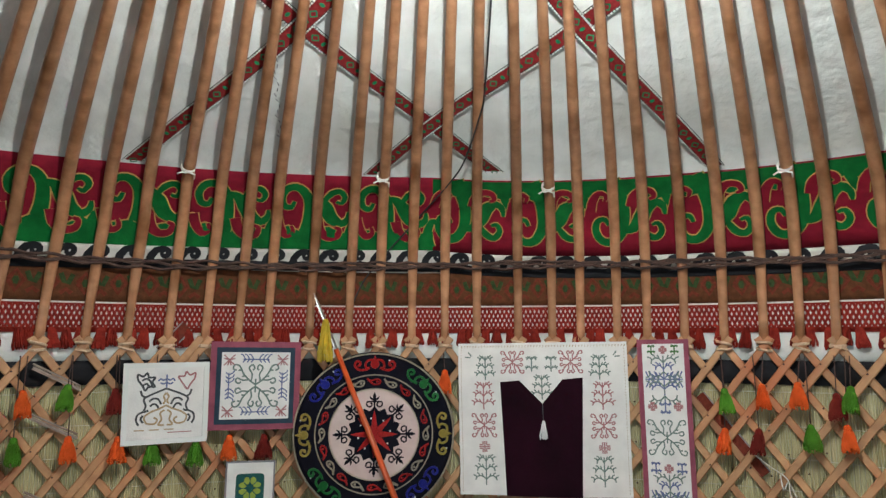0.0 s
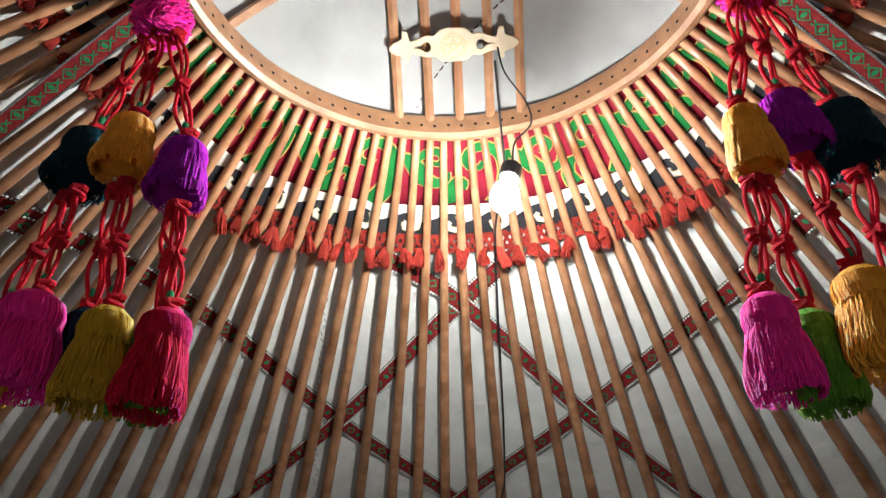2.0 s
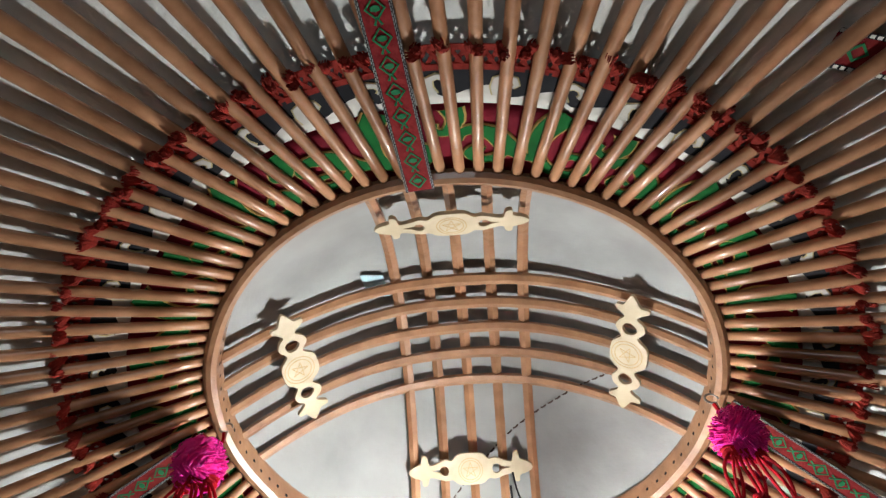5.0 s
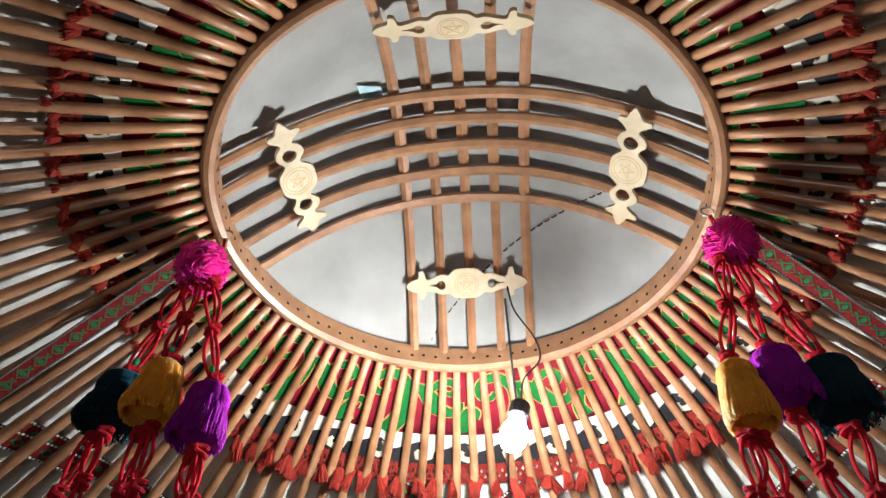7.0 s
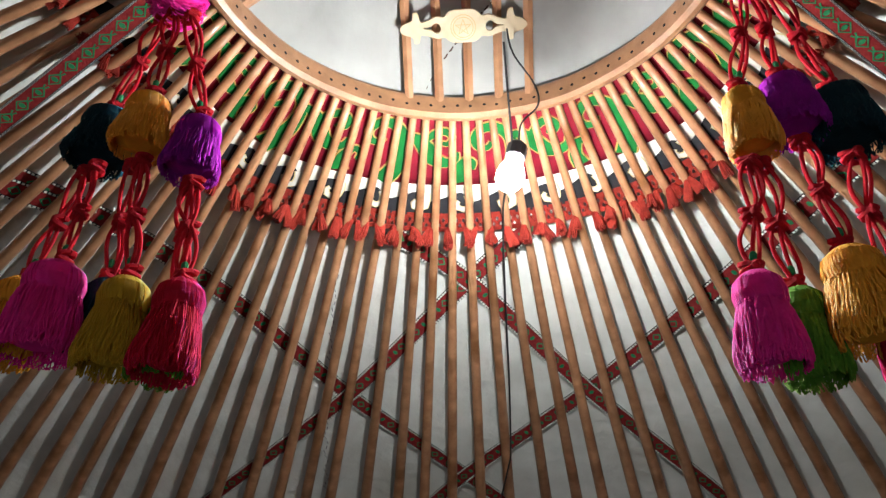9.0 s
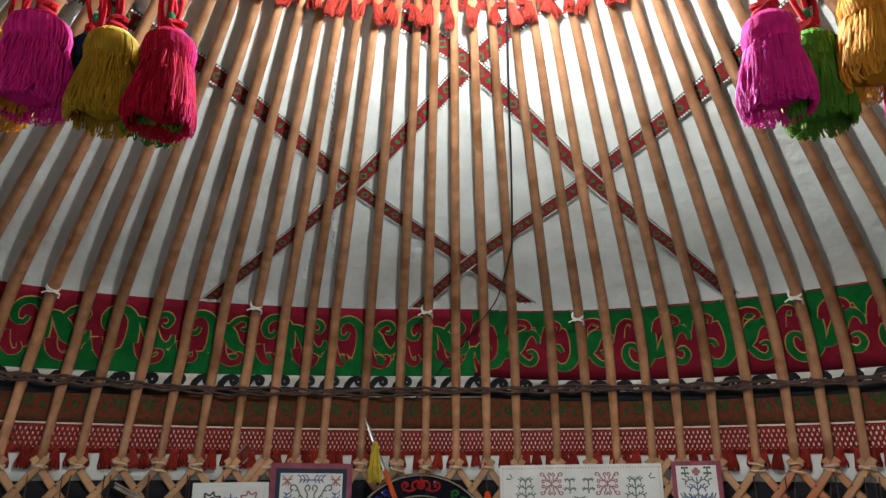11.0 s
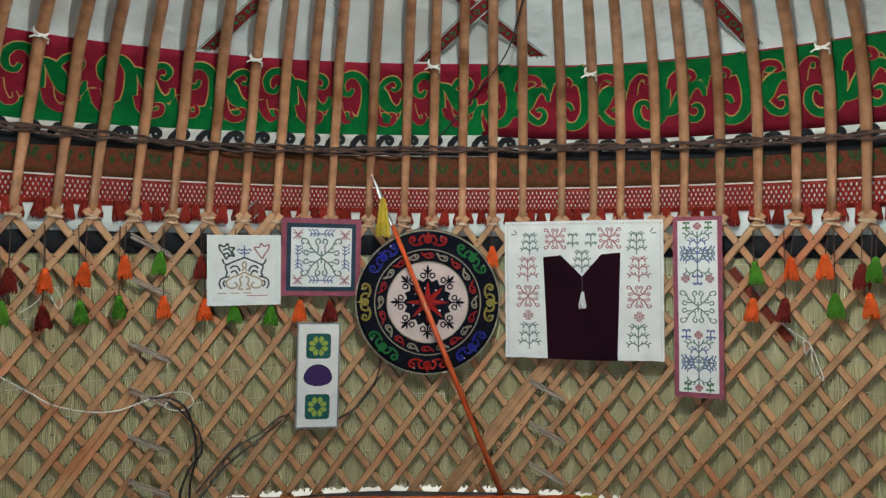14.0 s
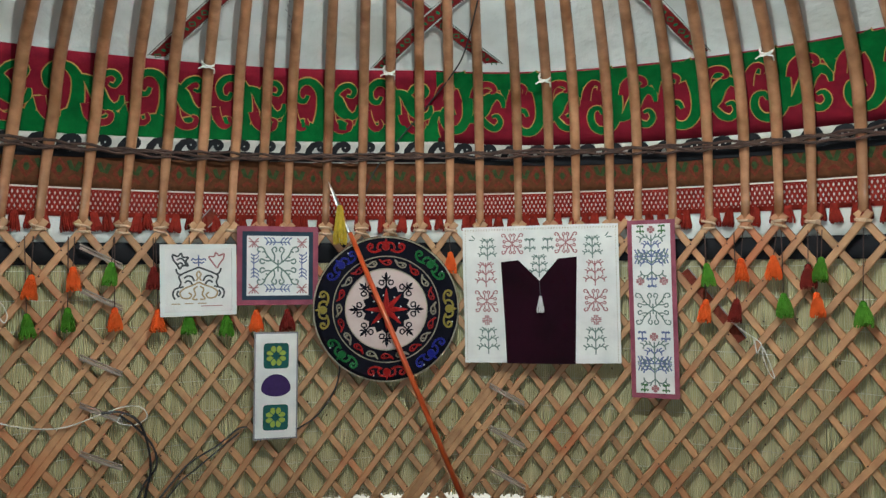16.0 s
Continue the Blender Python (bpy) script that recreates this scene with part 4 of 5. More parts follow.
# white knotted ties on some poles
for az, z in ((-41.3, 2.17), (-22.9, 2.182), (-4.8, 2.189), (11.5, 2.15), (32.0, 2.156)):
    u = down_to(z)
    pa = min(HEAD_AZ, key=lambda q: abs(q - az))
    c = shell(pa, u, 0)
    r = radians(pa)
    tan = Vector((math.cos(r), -math.sin(r), 0))
    nr = (shell(pa, u, -1) - c).normalized()
    dn = (shell(pa, u + 0.1, 0) - c).normalized()
    pts = [c + tan * (0.0275 * math.cos(w)) + nr * (0.0275 * math.sin(w)) + dn * (0.006 * math.sin(w * 0.5)) for w in [i * math.pi / 5 for i in range(21)]]
    pts2 = [c + nr * 0.030 + tan * x + dn * y for x, y in ((-0.042, 0.012), (-0.025, 0.0), (-0.01, 0.004), (0.0, -0.004), (0.012, 0.004), (0.026, 0.008), (0.026, 0.034))]
    tagged(link("pole_tie", *merge(tube(pts, 0.0038, 5), tube(pts2, 0.0038, 5)), WHITE_CORD), "knotted white cord tied round a roof pole", "cord", "white pole ties")

# ---- hangings on the lattice ----
LINEN = mat("white_linen", (0.62, 0.61, 0.60), (0.74, 0.73, 0.71), 0.9, 12, bump=0.4, bump_scale=110)
MAUVE = mat("mauve_cloth", (0.20, 0.045, 0.075), (0.29, 0.075, 0.11), 0.9, 20, bump=0.4, bump_scale=110)
NAVY_CLOTH = mat("navy_cloth", (0.012, 0.03, 0.05), (0.02, 0.045, 0.075), 0.9, 20, bump=0.4)
PLUM = mat("plum_velvet", (0.009, 0.002, 0.005), (0.018, 0.003, 0.009), 0.95, 6, bump=0.4, gloss=0.1)
GLOSS_WHITE = mat("glossy_white_frame", (0.66, 0.68, 0.66), (0.74, 0.76, 0.74), 0.18, 4, bump=0.03, coat=0.5)
THREAD = {n: mat(n + "_thread", tuple(v * 0.8 for v in c), c, 0.9, 60, bump=0.3, bump_scale=200) for n, c in
          (("charcoal", (0.06, 0.065, 0.07)), ("rose", (0.36, 0.15, 0.16)), ("blue", (0.12, 0.15, 0.30)), ("sage", (0.15, 0.21, 0.19)), ("tan", (0.40, 0.29, 0.17)), ("teal", (0.01, 0.09, 0.085)), ("lime", (0.30, 0.38, 0.06)), ("violet", (0.035, 0.012, 0.09)), ("grey", (0.24, 0.23, 0.25)), ("fern", (0.07, 0.17, 0.06)))}
VELVET = mat("black_velvet", (0.004, 0.004, 0.008), (0.009, 0.009, 0.016), 0.95, 10, bump=0.3, gloss=0.1)
SEQ = {n: mat(n + "_glitter", tuple(v * 0.55 for v in c), c, 0.28, 160, bump=1.0, bump_scale=420, metal=0.35, relief=0.006) for n, c in
       (("red", (0.55, 0.015, 0.015)), ("green", (0.02, 0.22, 0.05)), ("gold", (0.48, 0.38, 0.08)), ("blue", (0.02, 0.03, 0.38)), ("cream", (0.55, 0.50, 0.38)))}
BLUSH = mat("blush_felt", (0.52, 0.40, 0.38), (0.62, 0.50, 0.47), 0.9, 14, bump=0.4)


def hanging(name, place, label, category):
    o = place(0, 0, 0)
    ob = empty(name, Matrix.Translation(o), label, category)
    return ob, (lambda x, y, l=0.0: place(x, y, l) - o)


def stitched(name, paths, width, pl, lift, material, parent, label=""):
    if paths and isinstance(paths[0], Motif):
        for m in paths:
            stitched(name, list(m), width, pl, lift, material, parent, label)
        return
    runs = [[tuple(q) for q in glide([Vector(v) for v in p], 3)] if len(p) > 2 else p for p in paths]
    link(name, *merge(*[strip2d(p, width, pl, lift, 0.0012) for p in runs]), material, parent, label)


class Motif(list):
    pass


def plant(cx, cy, s, pairs=3, up=1):
    """An embroidered plant: a stem with pairs of arching fronds that carry small leaves."""
    at = lambda x, y: (cx + x * s, cy + y * s * up)
    out = [[at(0, -1), at(0, 1)]]
    for k in range(pairs):
        y = -0.62 + 1.25 * k / max(1, pairs - 1)
        w = 0.80 - 0.14 * k
        for d in (1, -1):
            arm = [(0, y), (d * w * 0.30, y + 0.20), (d * w * 0.62, y + 0.24), (d * w * 0.88, y + 0.10), (d * w * 0.94, y - 0.06)]
            out.append([at(*p) for p in arm])
            for (px, py), lean in ((arm[1], 0.10), (arm[2], 0.18), (arm[3], 0.22)):
                out.append([at(px, py), at(px + d * 0.04, py + 0.13), at(px + d * lean, py + 0.20)])
    return [Motif(out)]


def rams(cx, cy, s):
    """Horn curls in the four quarters round a centre, with small leaves along them."""
    out = [[(cx, cy - s * 0.30), (cx, cy + s * 0.30)]]
    for sx in (1, -1):
        for sy in (1, -1):
            at = lambda x, y: (cx + sx * x * s, cy + sy * y * s)
            out.append([at(0, 0.04), at(0.30, 0.26), at(0.55, 0.55), at(0.70, 0.86), at(0.92, 0.92), at(0.98, 0.74), at(0.84, 0.68)])
            out.append([at(0.30, 0.26), at(0.56, 0.24), at(0.80, 0.34), at(0.86, 0.18), at(0.72, 0.10), at(0.64, 0.18)])
            out.append([at(0.20, 0.20), at(0.16, 0.50), at(0.30, 0.78), at(0.14, 0.92), at(0.06, 0.76), at(0.14, 0.68)])
            for x, y in ((0.45, 0.44), (0.62, 0.70)):
                out.append([at(x, y), at(x + 0.14, y - 0.04)])
    return [Motif(out)]


def cross(cx, cy, s):
    return [Motif([[(cx - s, cy), (cx + s, cy)], [(cx, cy - s), (cx, cy + s)]] + [[(cx + a * 0.35 * s, cy + b * s * 0.95), (cx + a * 0.35 * s, cy + b * 0.35 * s), (cx + a * s * 0.95, cy + b * 0.35 * s)] for a in (1, -1) for b in (1, -1)])]


# framed ornament picture
ob, pl = hanging("framed_picture", wall_place(-23.75, 1.192, 2.900, 0.03, 0.5), "white glossy framed picture of a scrolled ornament on the lattice", "picture")
link("backing", *rect2d(-0.160, -0.160, 0.160, 0.160, pl, 0.004, 0.010), LINEN, ob, "white ornament sheet")
for x0, y0, x1, y1 in ((-0.176, 0.152, 0.176, 0.174), (-0.176, -0.174, 0.176, -0.152), (-0.176, -0.152, -0.154, 0.152), (0.154, -0.152, 0.176, 0.152)):
    link("frame", *rect2d(x0, y0, x1, y1, pl, 0.0, 0.022), GLOSS_WHITE, ob, "glossy white frame")
ch, tn, rs, bl = [], [], [], []
curve2 = lambda pts: [tuple(q) for q in glide([Vector(p) for p in pts], 4)]
for s in (1, -1):
    # roof line with branched ends, brows below it, feet that curl outwards
    ch.append(curve2([(0, 0.062), (s * 0.035, 0.048), (s * 0.068, 0.034), (s * 0.090, 0.018), (s * 0.082, -0.010), (s * 0.088, -0.034), (s * 0.070, -0.030)]))
    ch.append(curve2([(s * 0.078, 0.026), (s * 0.096, 0.034), (s * 0.104, 0.056)]))
    ch.append(curve2([(s * 0.020, -0.006), (s * 0.032, 0.016), (s * 0.052, 0.020), (s * 0.068, 0.008)]))
    ch.append(curve2([(s * 0.030, -0.022), (s * 0.040, -0.006), (s * 0.054, -0.004), (s * 0.064, -0.014)]))
    ch.append(curve2([(s * 0.088, -0.034), (s * 0.112, -0.046), (s * 0.118, -0.070), (s * 0.108, -0.092)]))
    ch.append(curve2([(s * 0.092, -0.050), (s * 0.100, -0.066), (s * 0.090, -0.082)]))
    tn.append(curve2([(0, -0.010), (s * 0.026, -0.024), (s * 0.062, -0.038), (s * 0.086, -0.058), (s * 0.076, -0.084), (s * 0.046, -0.088), (s * 0.034, -0.072), (s * 0.048, -0.060)]))
    tn.append(curve2([(s * 0.006, -0.030), (s * 0.022, -0.044), (s * 0.016, -0.070), (s * 0.028, -0.092), (s * 0.006, -0.094)]))
    tn.append(curve2([(0, 0.044), (s * 0.010, 0.028), (s * 0.004, 0.010), (s * 0.012, -0.004)]))
    bl += [curve2([(0, 0.104), (s * 0.014, 0.098), (s * 0.026, 0.104), (s * 0.034, 0.094)]), curve2([(0, 0.088), (s * 0.014, 0.082), (s * 0.026, 0.088)])]
bl.append([(0, 0.066), (0, 0.122)])
leaf_loop = [(-0.038, 0.010), (-0.040, 0.034), (-0.018, 0.026), (-0.002, 0.040), (0.006, 0.022), (0.030, 0.020), (0.020, 0.002), (0.030, -0.020), (0.006, -0.018), (-0.008, -0.034), (-0.020, -0.014), (-0.038, 0.010)]
ch += [curve2([(x - 0.078, y + 0.090) for x, y in leaf_loop]), curve2([(-0.100, 0.098), (-0.082, 0.106), (-0.066, 0.094), (-0.058, 0.070)]), curve2([(-0.096, 0.078), (-0.080, 0.084), (-0.068, 0.066)])]
rs.append(curve2([(0.078 - x, y + 0.092) for x, y in leaf_loop[:7] + leaf_loop[8:]]))
stitched("ornament", ch, 0.0085, pl, 0.0145, THREAD["charcoal"], ob, "dark grey scrolls")
stitched("ornament", tn, 0.0080, pl, 0.0145, THREAD["tan"], ob, "tan scrolls")
stitched("ornament", rs, 0.0075, pl, 0.0145, THREAD["rose"], ob, "rose leaf")
stitched("ornament", bl, 0.0065, pl, 0.0145, THREAD["blue"], ob, "violet blue leaf")
for k in range(3):
    stitched("writing_bar", [[(-0.125 + 0.06 * k, -0.113), (-0.085 + 0.06 * k, -0.114)]], 0.005, pl, 0.0145, THREAD["tan"], ob)
stitched("writing_bar", [[(0.01, -0.127), (0.11, -0.127)]], 0.004, pl, 0.0145, THREAD["rose"], ob)

# square embroidery with mauve border
ob, pl = hanging("embroidered_square", wall_place(-16.25, 1.258, 2.900, 0.02, -0.6), "square white embroidery with mauve and navy borders", "wall hanging")
link("border", *rect2d(-0.200, -0.198, 0.200, 0.198, pl, 0.0, 0.008, 6, 6), MAUVE, ob, "mauve cloth border")
link("inner_border", *rect2d(-0.174, -0.172, 0.174, 0.172, pl, 0.0085, 0.002), NAVY_CLOTH, ob, "navy inner border")
link("field", *rect2d(-0.152, -0.150, 0.152, 0.150, pl, 0.011, 0.002), LINEN, ob, "white linen field")
stitched("embroidery", rams(0, 0, 0.102), 0.0075, pl, 0.0132, THREAD["sage"], ob, "grey green horn curls")
stitched("embroidery", [Motif([[(a - d * 0.024, b - e * 0.024 * d), (a + d * 0.024, b + e * 0.024 * d)] for d in (1,) for e in (1, -1)] + [[(a + u, b + v), (a + u * 0.2, b + v * 0.2)] for u, v in ((0.024, 0.008), (-0.024, 0.008), (0.008, -0.024), (-0.008, -0.024))]) for a in (-0.118, 0.118) for b in (-0.115, 0.115)], 0.0055, pl, 0.0132, THREAD["rose"], ob, "rose corner stars")
sprigs = []
for flip_xy in (False, True):
    for y in (0.118, -0.118):
        twig = [[(-0.058, y), (0.058, y)]]
        for d in (1, -1):
            for q in (0.012, 0.030, 0.048):
                twig += [[(d * q, y), (d * (q + 0.012), y + 0.020), (d * (q + 0.022), y + 0.022)], [(d * q, y), (d * (q + 0.012), y - 0.014)]]
        sprigs.append(Motif([[(py, px) for px, py in t] for t in twig] if flip_xy else twig))
stitched("embroidery", sprigs, 0.0055, pl, 0.0132, THREAD["blue"], ob, "blue leafy sprigs")

# small grey panel with two clover squares
ob, pl = hanging("clover_panel", wall_place(-16.5, 0.657, 2.895, 0.01, -0.9), "pale grey felt panel with two clover squares and purple dome", "wall hanging")
link("field", *rect2d(-0.108, -0.268, 0.108, 0.268, pl, 0.0, 0.010, 4, 8), THREAD["grey"], ob, "grey edge")
link("field", *rect2d(-0.100, -0.260, 0.100, 0.260, pl, 0.0105, 0.002), LINEN, ob, "pale field")
for yy in (0.150, -0.158):
    sq = [(0.062 * (abs(math.cos(w)) ** 0.25) * (1 if math.cos(w) > 0 else -1), yy + 0.064 * (abs(math.sin(w)) ** 0.25) * (1 if math.sin(w) > 0 else -1)) for w in [k * math.pi / 14 for k in range(28)]]
    v = [pl(0, yy, 0.0145)] + [pl(x, y, 0.0145) for x, y in sq]
    link("clover_square", v, [(0, 1 + k, 1 + (k + 1) % 28) for k in range(28)], THREAD["teal"], ob, "dark teal square")
    lv = []
    for a in (1, -1):
        for b in (1, -1):
            lv += [disc2d(a * 0.030, yy + b * 0.014, 0.018, 0.013, pl, 0.0145, 0.002, 10), disc2d(a * 0.014, yy + b * 0.032, 0.013, 0.018, pl, 0.0148, 0.002, 10)]
    link("clover", *merge(*lv), THREAD["lime"], ob, "yellow green clover")
    stitched("clover_vein", [[(0.004 * a, yy + 0.004 * b), (0.026 * a, yy + 0.026 * b)] for a in (1, -1) for b in (1, -1)], 0.0035, pl, 0.0172, THREAD["teal"], ob)
dome = [(0.072 * math.cos(w), 0.072 * math.sin(w) * (1.0 if math.sin(w) > 0 else 0.55) - 0.014) for w in [k * math.pi / 16 for k in range(32)]]
link("dome", [pl(0, 0, 0.0150)] + [pl(x, y, 0.0145) for x, y in dome], [(0, 1 + k, 1 + (k + 1) % 32) for k in range(32)], THREAD["violet"], ob, "dark purple dome")

# round velvet wall disc
ob, pl = hanging("round_wall_disc", wall_place(-5.42, 1.030, 2.888, 0.03, 0.0), "round black velvet disc with glittering coloured ornament", "wall hanging")
link("backing", *disc2d(0, 0, 0.378, 0.378, pl, 0.0, 0.024, 72), VELVET, ob, "black velvet ground")


def ring_path(r, n=64):
    return [(r * math.cos(2 * math.pi * k / n), r * math.sin(2 * math.pi * k / n)) for k in range(n + 1)]


stitched("rim", [ring_path(0.370, 80)], 0.008, pl, 0.0235, SEQ["cream"], ob, "gold rim cord")
link("centre", *disc2d(0, 0, 0.206, 0.206, pl, 0.0245, 0.002, 64), BLUSH, ob, "blush pink centre")
stitched("cord_ring", [ring_path(0.272)], 0.006, pl, 0.025, SEQ["cream"], ob, "pale cord ring")
stitched("cord_ring", [ring_path(0.208)], 0.006, pl, 0.0262, SEQ["cream"], ob, "pale cord ring")
star = [((0.128 if k % 2 == 0 else 0.108) * math.cos(k * math.pi / 16), (0.128 if k % 2 == 0 else 0.108) * math.sin(k * math.pi / 16)) for k in range(32)]
link("rosette", [pl(0, 0, 0.0290)] + [pl(x, y, 0.0282) for x, y in star], [(0, 1 + k, 1 + (k + 1) % 32) for k in range(32)], VELVET, ob, "black scalloped rosette")
pet = []
for k in range(8):
    a = math.pi / 2 + k * math.pi / 4
    c, s = math.cos(a), math.sin(a)
    q = [(0.0, 0.0), (0.035, 0.014), (0.085, 0.007), (0.110, 0.0), (0.085, -0.007), (0.035, -0.014)]
    pet.append(([pl(0.05 * c, 0.05 * s, 0.034)] + [pl(x * c - y * s, x * s + y * c, 0.0294) for x, y in q], [(0, 1 + i, 1 + (i + 1) % 6) for i in range(6)]))
for piece in pet:
    link("star_petal", *piece, SEQ["red"], ob, "red sequin petal")
tre = []
for k in range(8):
    a = math.pi / 2 + k * math.pi / 4
    c, s = math.cos(a), math.sin(a)
    rot = lambda p: [(x * c - y * s, x * s + y * c) for x, y in p]
    tre += [strip2d(rot([(0.118, 0), (0.150, 0), (0.176, 0), (0.192, 0)]), [0.008, 0.009, 0.016, 0.003], pl, 0.0268, 0.002)]
    for d in (1, -1):
        tre.append(strip2d(rot([(0.156, 0), (0.164, d * 0.016), (0.174, d * 0.022)]), [0.010, 0.009, 0.003], pl, 0.0268, 0.002))
        tre.append(strip2d(rot([(0.150, 0)] + spiral(0.138, d * 0.021, 0.017, 0.007, 0.9 * d, 0.8 * d, 9)), 0.0075, pl, 0.0268, 0.002))
for k in range(8):
    link("trefoil", *merge(*tre[5 * k:5 * k + 5]), VELVET, ob, "black trefoil ornament")
pais = {"red": [], "cream": []}
for k in range(20):
    a = 2 * math.pi * k / 20
    c, s = math.cos(a), math.sin(a)
    rot = lambda p: [(x * c - y * s, x * s + y * c) for x, y in p]
    key = "red" if k % 2 else "cream"
    drop = [tuple(q) for q in glide([Vector(p) for p in ((0.256, 0.036), (0.240, 0.020), (0.229, 0.002), (0.230, -0.018), (0.242, -0.028), (0.252, -0.018), (0.250, 0.000), (0.246, 0.018), (0.256, 0.036))], 3)]
    pais[key].append(merge(strip2d(rot(drop), 0.0075, pl, 0.0245, 0.004), disc2d(*rot([(0.241, -0.012)])[0], 0.006, 0.006, pl, 0.0245, 0.003, 8)))
for key, l in pais.items():
    for piece in l:
        link("paisley", *piece, SEQ[key], ob, key + " glitter paisley")
for k, key in enumerate(("red", "green", "gold", "blue") * 2):
    a = math.pi / 2 - k * math.pi / 4
    c, s = math.cos(a), math.sin(a)
    rot = lambda p: [(x * c - y * s, x * s + y * c) for x, y in p]
    l = [disc2d(*rot([(0.322, 0)])[0], 0.021, 0.021, pl, 0.0245, 0.005, 14), strip2d(rot([(0.336, 0), (0.350, 0), (0.362, 0)]), [0.022, 0.012, 0.003], pl, 0.0245, 0.004)]
    for d in (1, -1):
        hook = [tuple(q) for q in glide([Vector(p) for p in ((0.342, d * 0.010), (0.338, d * 0.034), (0.318, d * 0.044), (0.302, d * 0.036), (0.306, d * 0.024))], 3)]
        curl = [tuple(q) for q in glide([Vector(p) for p in ((0.300, d * 0.034), (0.294, d * 0.058), (0.300, d * 0.082), (0.318, d * 0.094), (0.334, d * 0.084), (0.330, d * 0.068), (0.316, d * 0.070), (0.316, d * 0.080))], 3)]
        l += [strip2d(rot(hook), 0.011, pl, 0.0245, 0.004), strip2d(rot(curl), 0.011, pl, 0.0245, 0.004)]
    link("rim_ornament", *merge(*l), SEQ[key], ob, key + " glitter scroll")

gems = []
for k in range(16):
    a = 2 * math.pi * (k + 0.5) / 16
    rr = 0.345 if k % 2 else 0.075
    gems.append(disc2d(rr * math.cos(a), rr * math.sin(a), 0.0045, 0.0045, pl, 0.0245 if k % 2 else 0.0292, 0.004, 6))
for piece in gems:
    link("gem", *piece, GLOSS_WHITE, ob, "clear glass gem")

# white cloth with plum vest front
ob, pl = hanging("embroidered_cloth", wall_place(10.27, 1.10, 2.880, 0.0, 0.8), "white embroidered cloth with a plum velvet middle and white tassel", "wall hanging")
wavy = lambda x, y, l=0.0: pl(x, y, l + 0.010 * math.sin(x * 9 + 1) + 0.006 * math.sin(y * 11))
link("cloth", *rect2d(-0.393, -0.345, 0.393, 0.352, wavy, 0.0, 0.005, 24, 20), LINEN, ob, "white linen")
vest = [(-0.195, 0.170), (-0.105, 0.178), (0.0, 0.072), (0.095, 0.182), (0.188, 0.190)]
vv, vf = [], []
cols = []
for (xa, ya), (xb, yb) in zip(vest, vest[1:]):
    cols += [(xa + (xb - xa) * k / 4, ya + (yb - ya) * k / 4) for k in range(4)]
cols.append(vest[-1])
for x, y in cols:
    for k in range(13):
        t = k / 12
        vv.append(wavy(x * (1 - 0.10 * t), y + (-0.347 - y) * t, 0.0075))
for i in range(len(cols) - 1):
    for j in range(12):
        vf.append((13 * i + j, 13 * i + 13 + j, 13 * i + 14 + j, 13 * i + 1 + j))
link("velvet_front", vv, vf, PLUM, ob, "dark plum velvet")
rose, sage = [], []
for s in (1, -1):
    x = s * 0.275
    rose += plant(x, 0.105, 0.062) + rams(x, -0.030, 0.058) + cross(x, -0.128, 0.026) + rams(s * 0.135, 0.262, 0.055)
    sage += plant(x - s * 0.005, -0.235, 0.066) + plant(s * 0.265, 0.235, 0.055) + plant(s * 0.045, 0.252, 0.034, 2) + [Motif([[(s * 0.33, 0.29), (s * 0.345, 0.31)], [(s * 0.335, 0.285), (s * 0.36, 0.287)]])]
sage += plant(0, 0.145, 0.055)
stitched("embroidery", rose, 0.006, wavy, 0.0055, THREAD["rose"], ob, "rose plants and crosses")
stitched("embroidery", sage, 0.006, wavy, 0.0055, THREAD["sage"], ob, "grey green plants")
hem = []
for k in range(56):
    x = -0.38 + 0.76 * k / 55
    hem += [[(x, 0.338), (x + 0.006, 0.338)], [(x, 0.338 - 0.005), (x + 0.004, 0.333)]]
for s in (1, -1):
    hem += [[(s * 0.379, -0.33 + 0.66 * k / 50), (s * 0.379, -0.324 + 0.66 * k / 50)] for k in range(51)]
stitched("hem_stitch", hem, 0.003, wavy, 0.0055, THREAD["tan"], ob, "dotted hem stitches")
stitched("neck_cord", [[(0, 0.072), (0.002, 0.0), (0.004, -0.01)]], 0.004, wavy, 0.009, THREAD["charcoal"], ob)
tb = bundle(0.085, 0.006, 0.017, 14, 5, 0.003)
tp = pl(0.004, -0.005, 0.028)
link("white_tassel", [tp + Vector(p) for p in tb[0]], tb[1], LINEN, ob, "white thread tassel")

# long narrow embroidered strip
ob, pl = hanging("embroidered_strip", wall_place(21.2, 1.035, 2.890, 0.01, 0.9), "long narrow white embroidery with mauve border", "wall hanging")
wav2 = lambda x, y, l=0.0: pl(x, y, l + 0.005 * math.sin(y * 9))
link("border", *rect2d(-0.112, -0.432, 0.112, 0.432, wav2, 0.0, 0.006, 3, 20), MAUVE, ob, "mauve cloth border")
link("field", *rect2d(-0.090, -0.408, 0.090, 0.412, wav2, 0.0065, 0.002, 3, 20), LINEN, ob, "white linen field")
b1, s1, r1, f1 = [], [], [], []
for y in (0.255, -0.265):
    b1 += plant(0, y, 0.070, 3) + [Motif([[(-0.08, y), (0.08, y)]] + [[(d * q, y), (d * (q + 0.016), y + 0.035 * e)] for d in (1, -1) for e in (1, -1) for q in (0.025, 0.045, 0.062)])]
    s1 += plant(0, y + 0.02, 0.085, 2, 1) + plant(0, y - 0.02, 0.085, 2, -1)
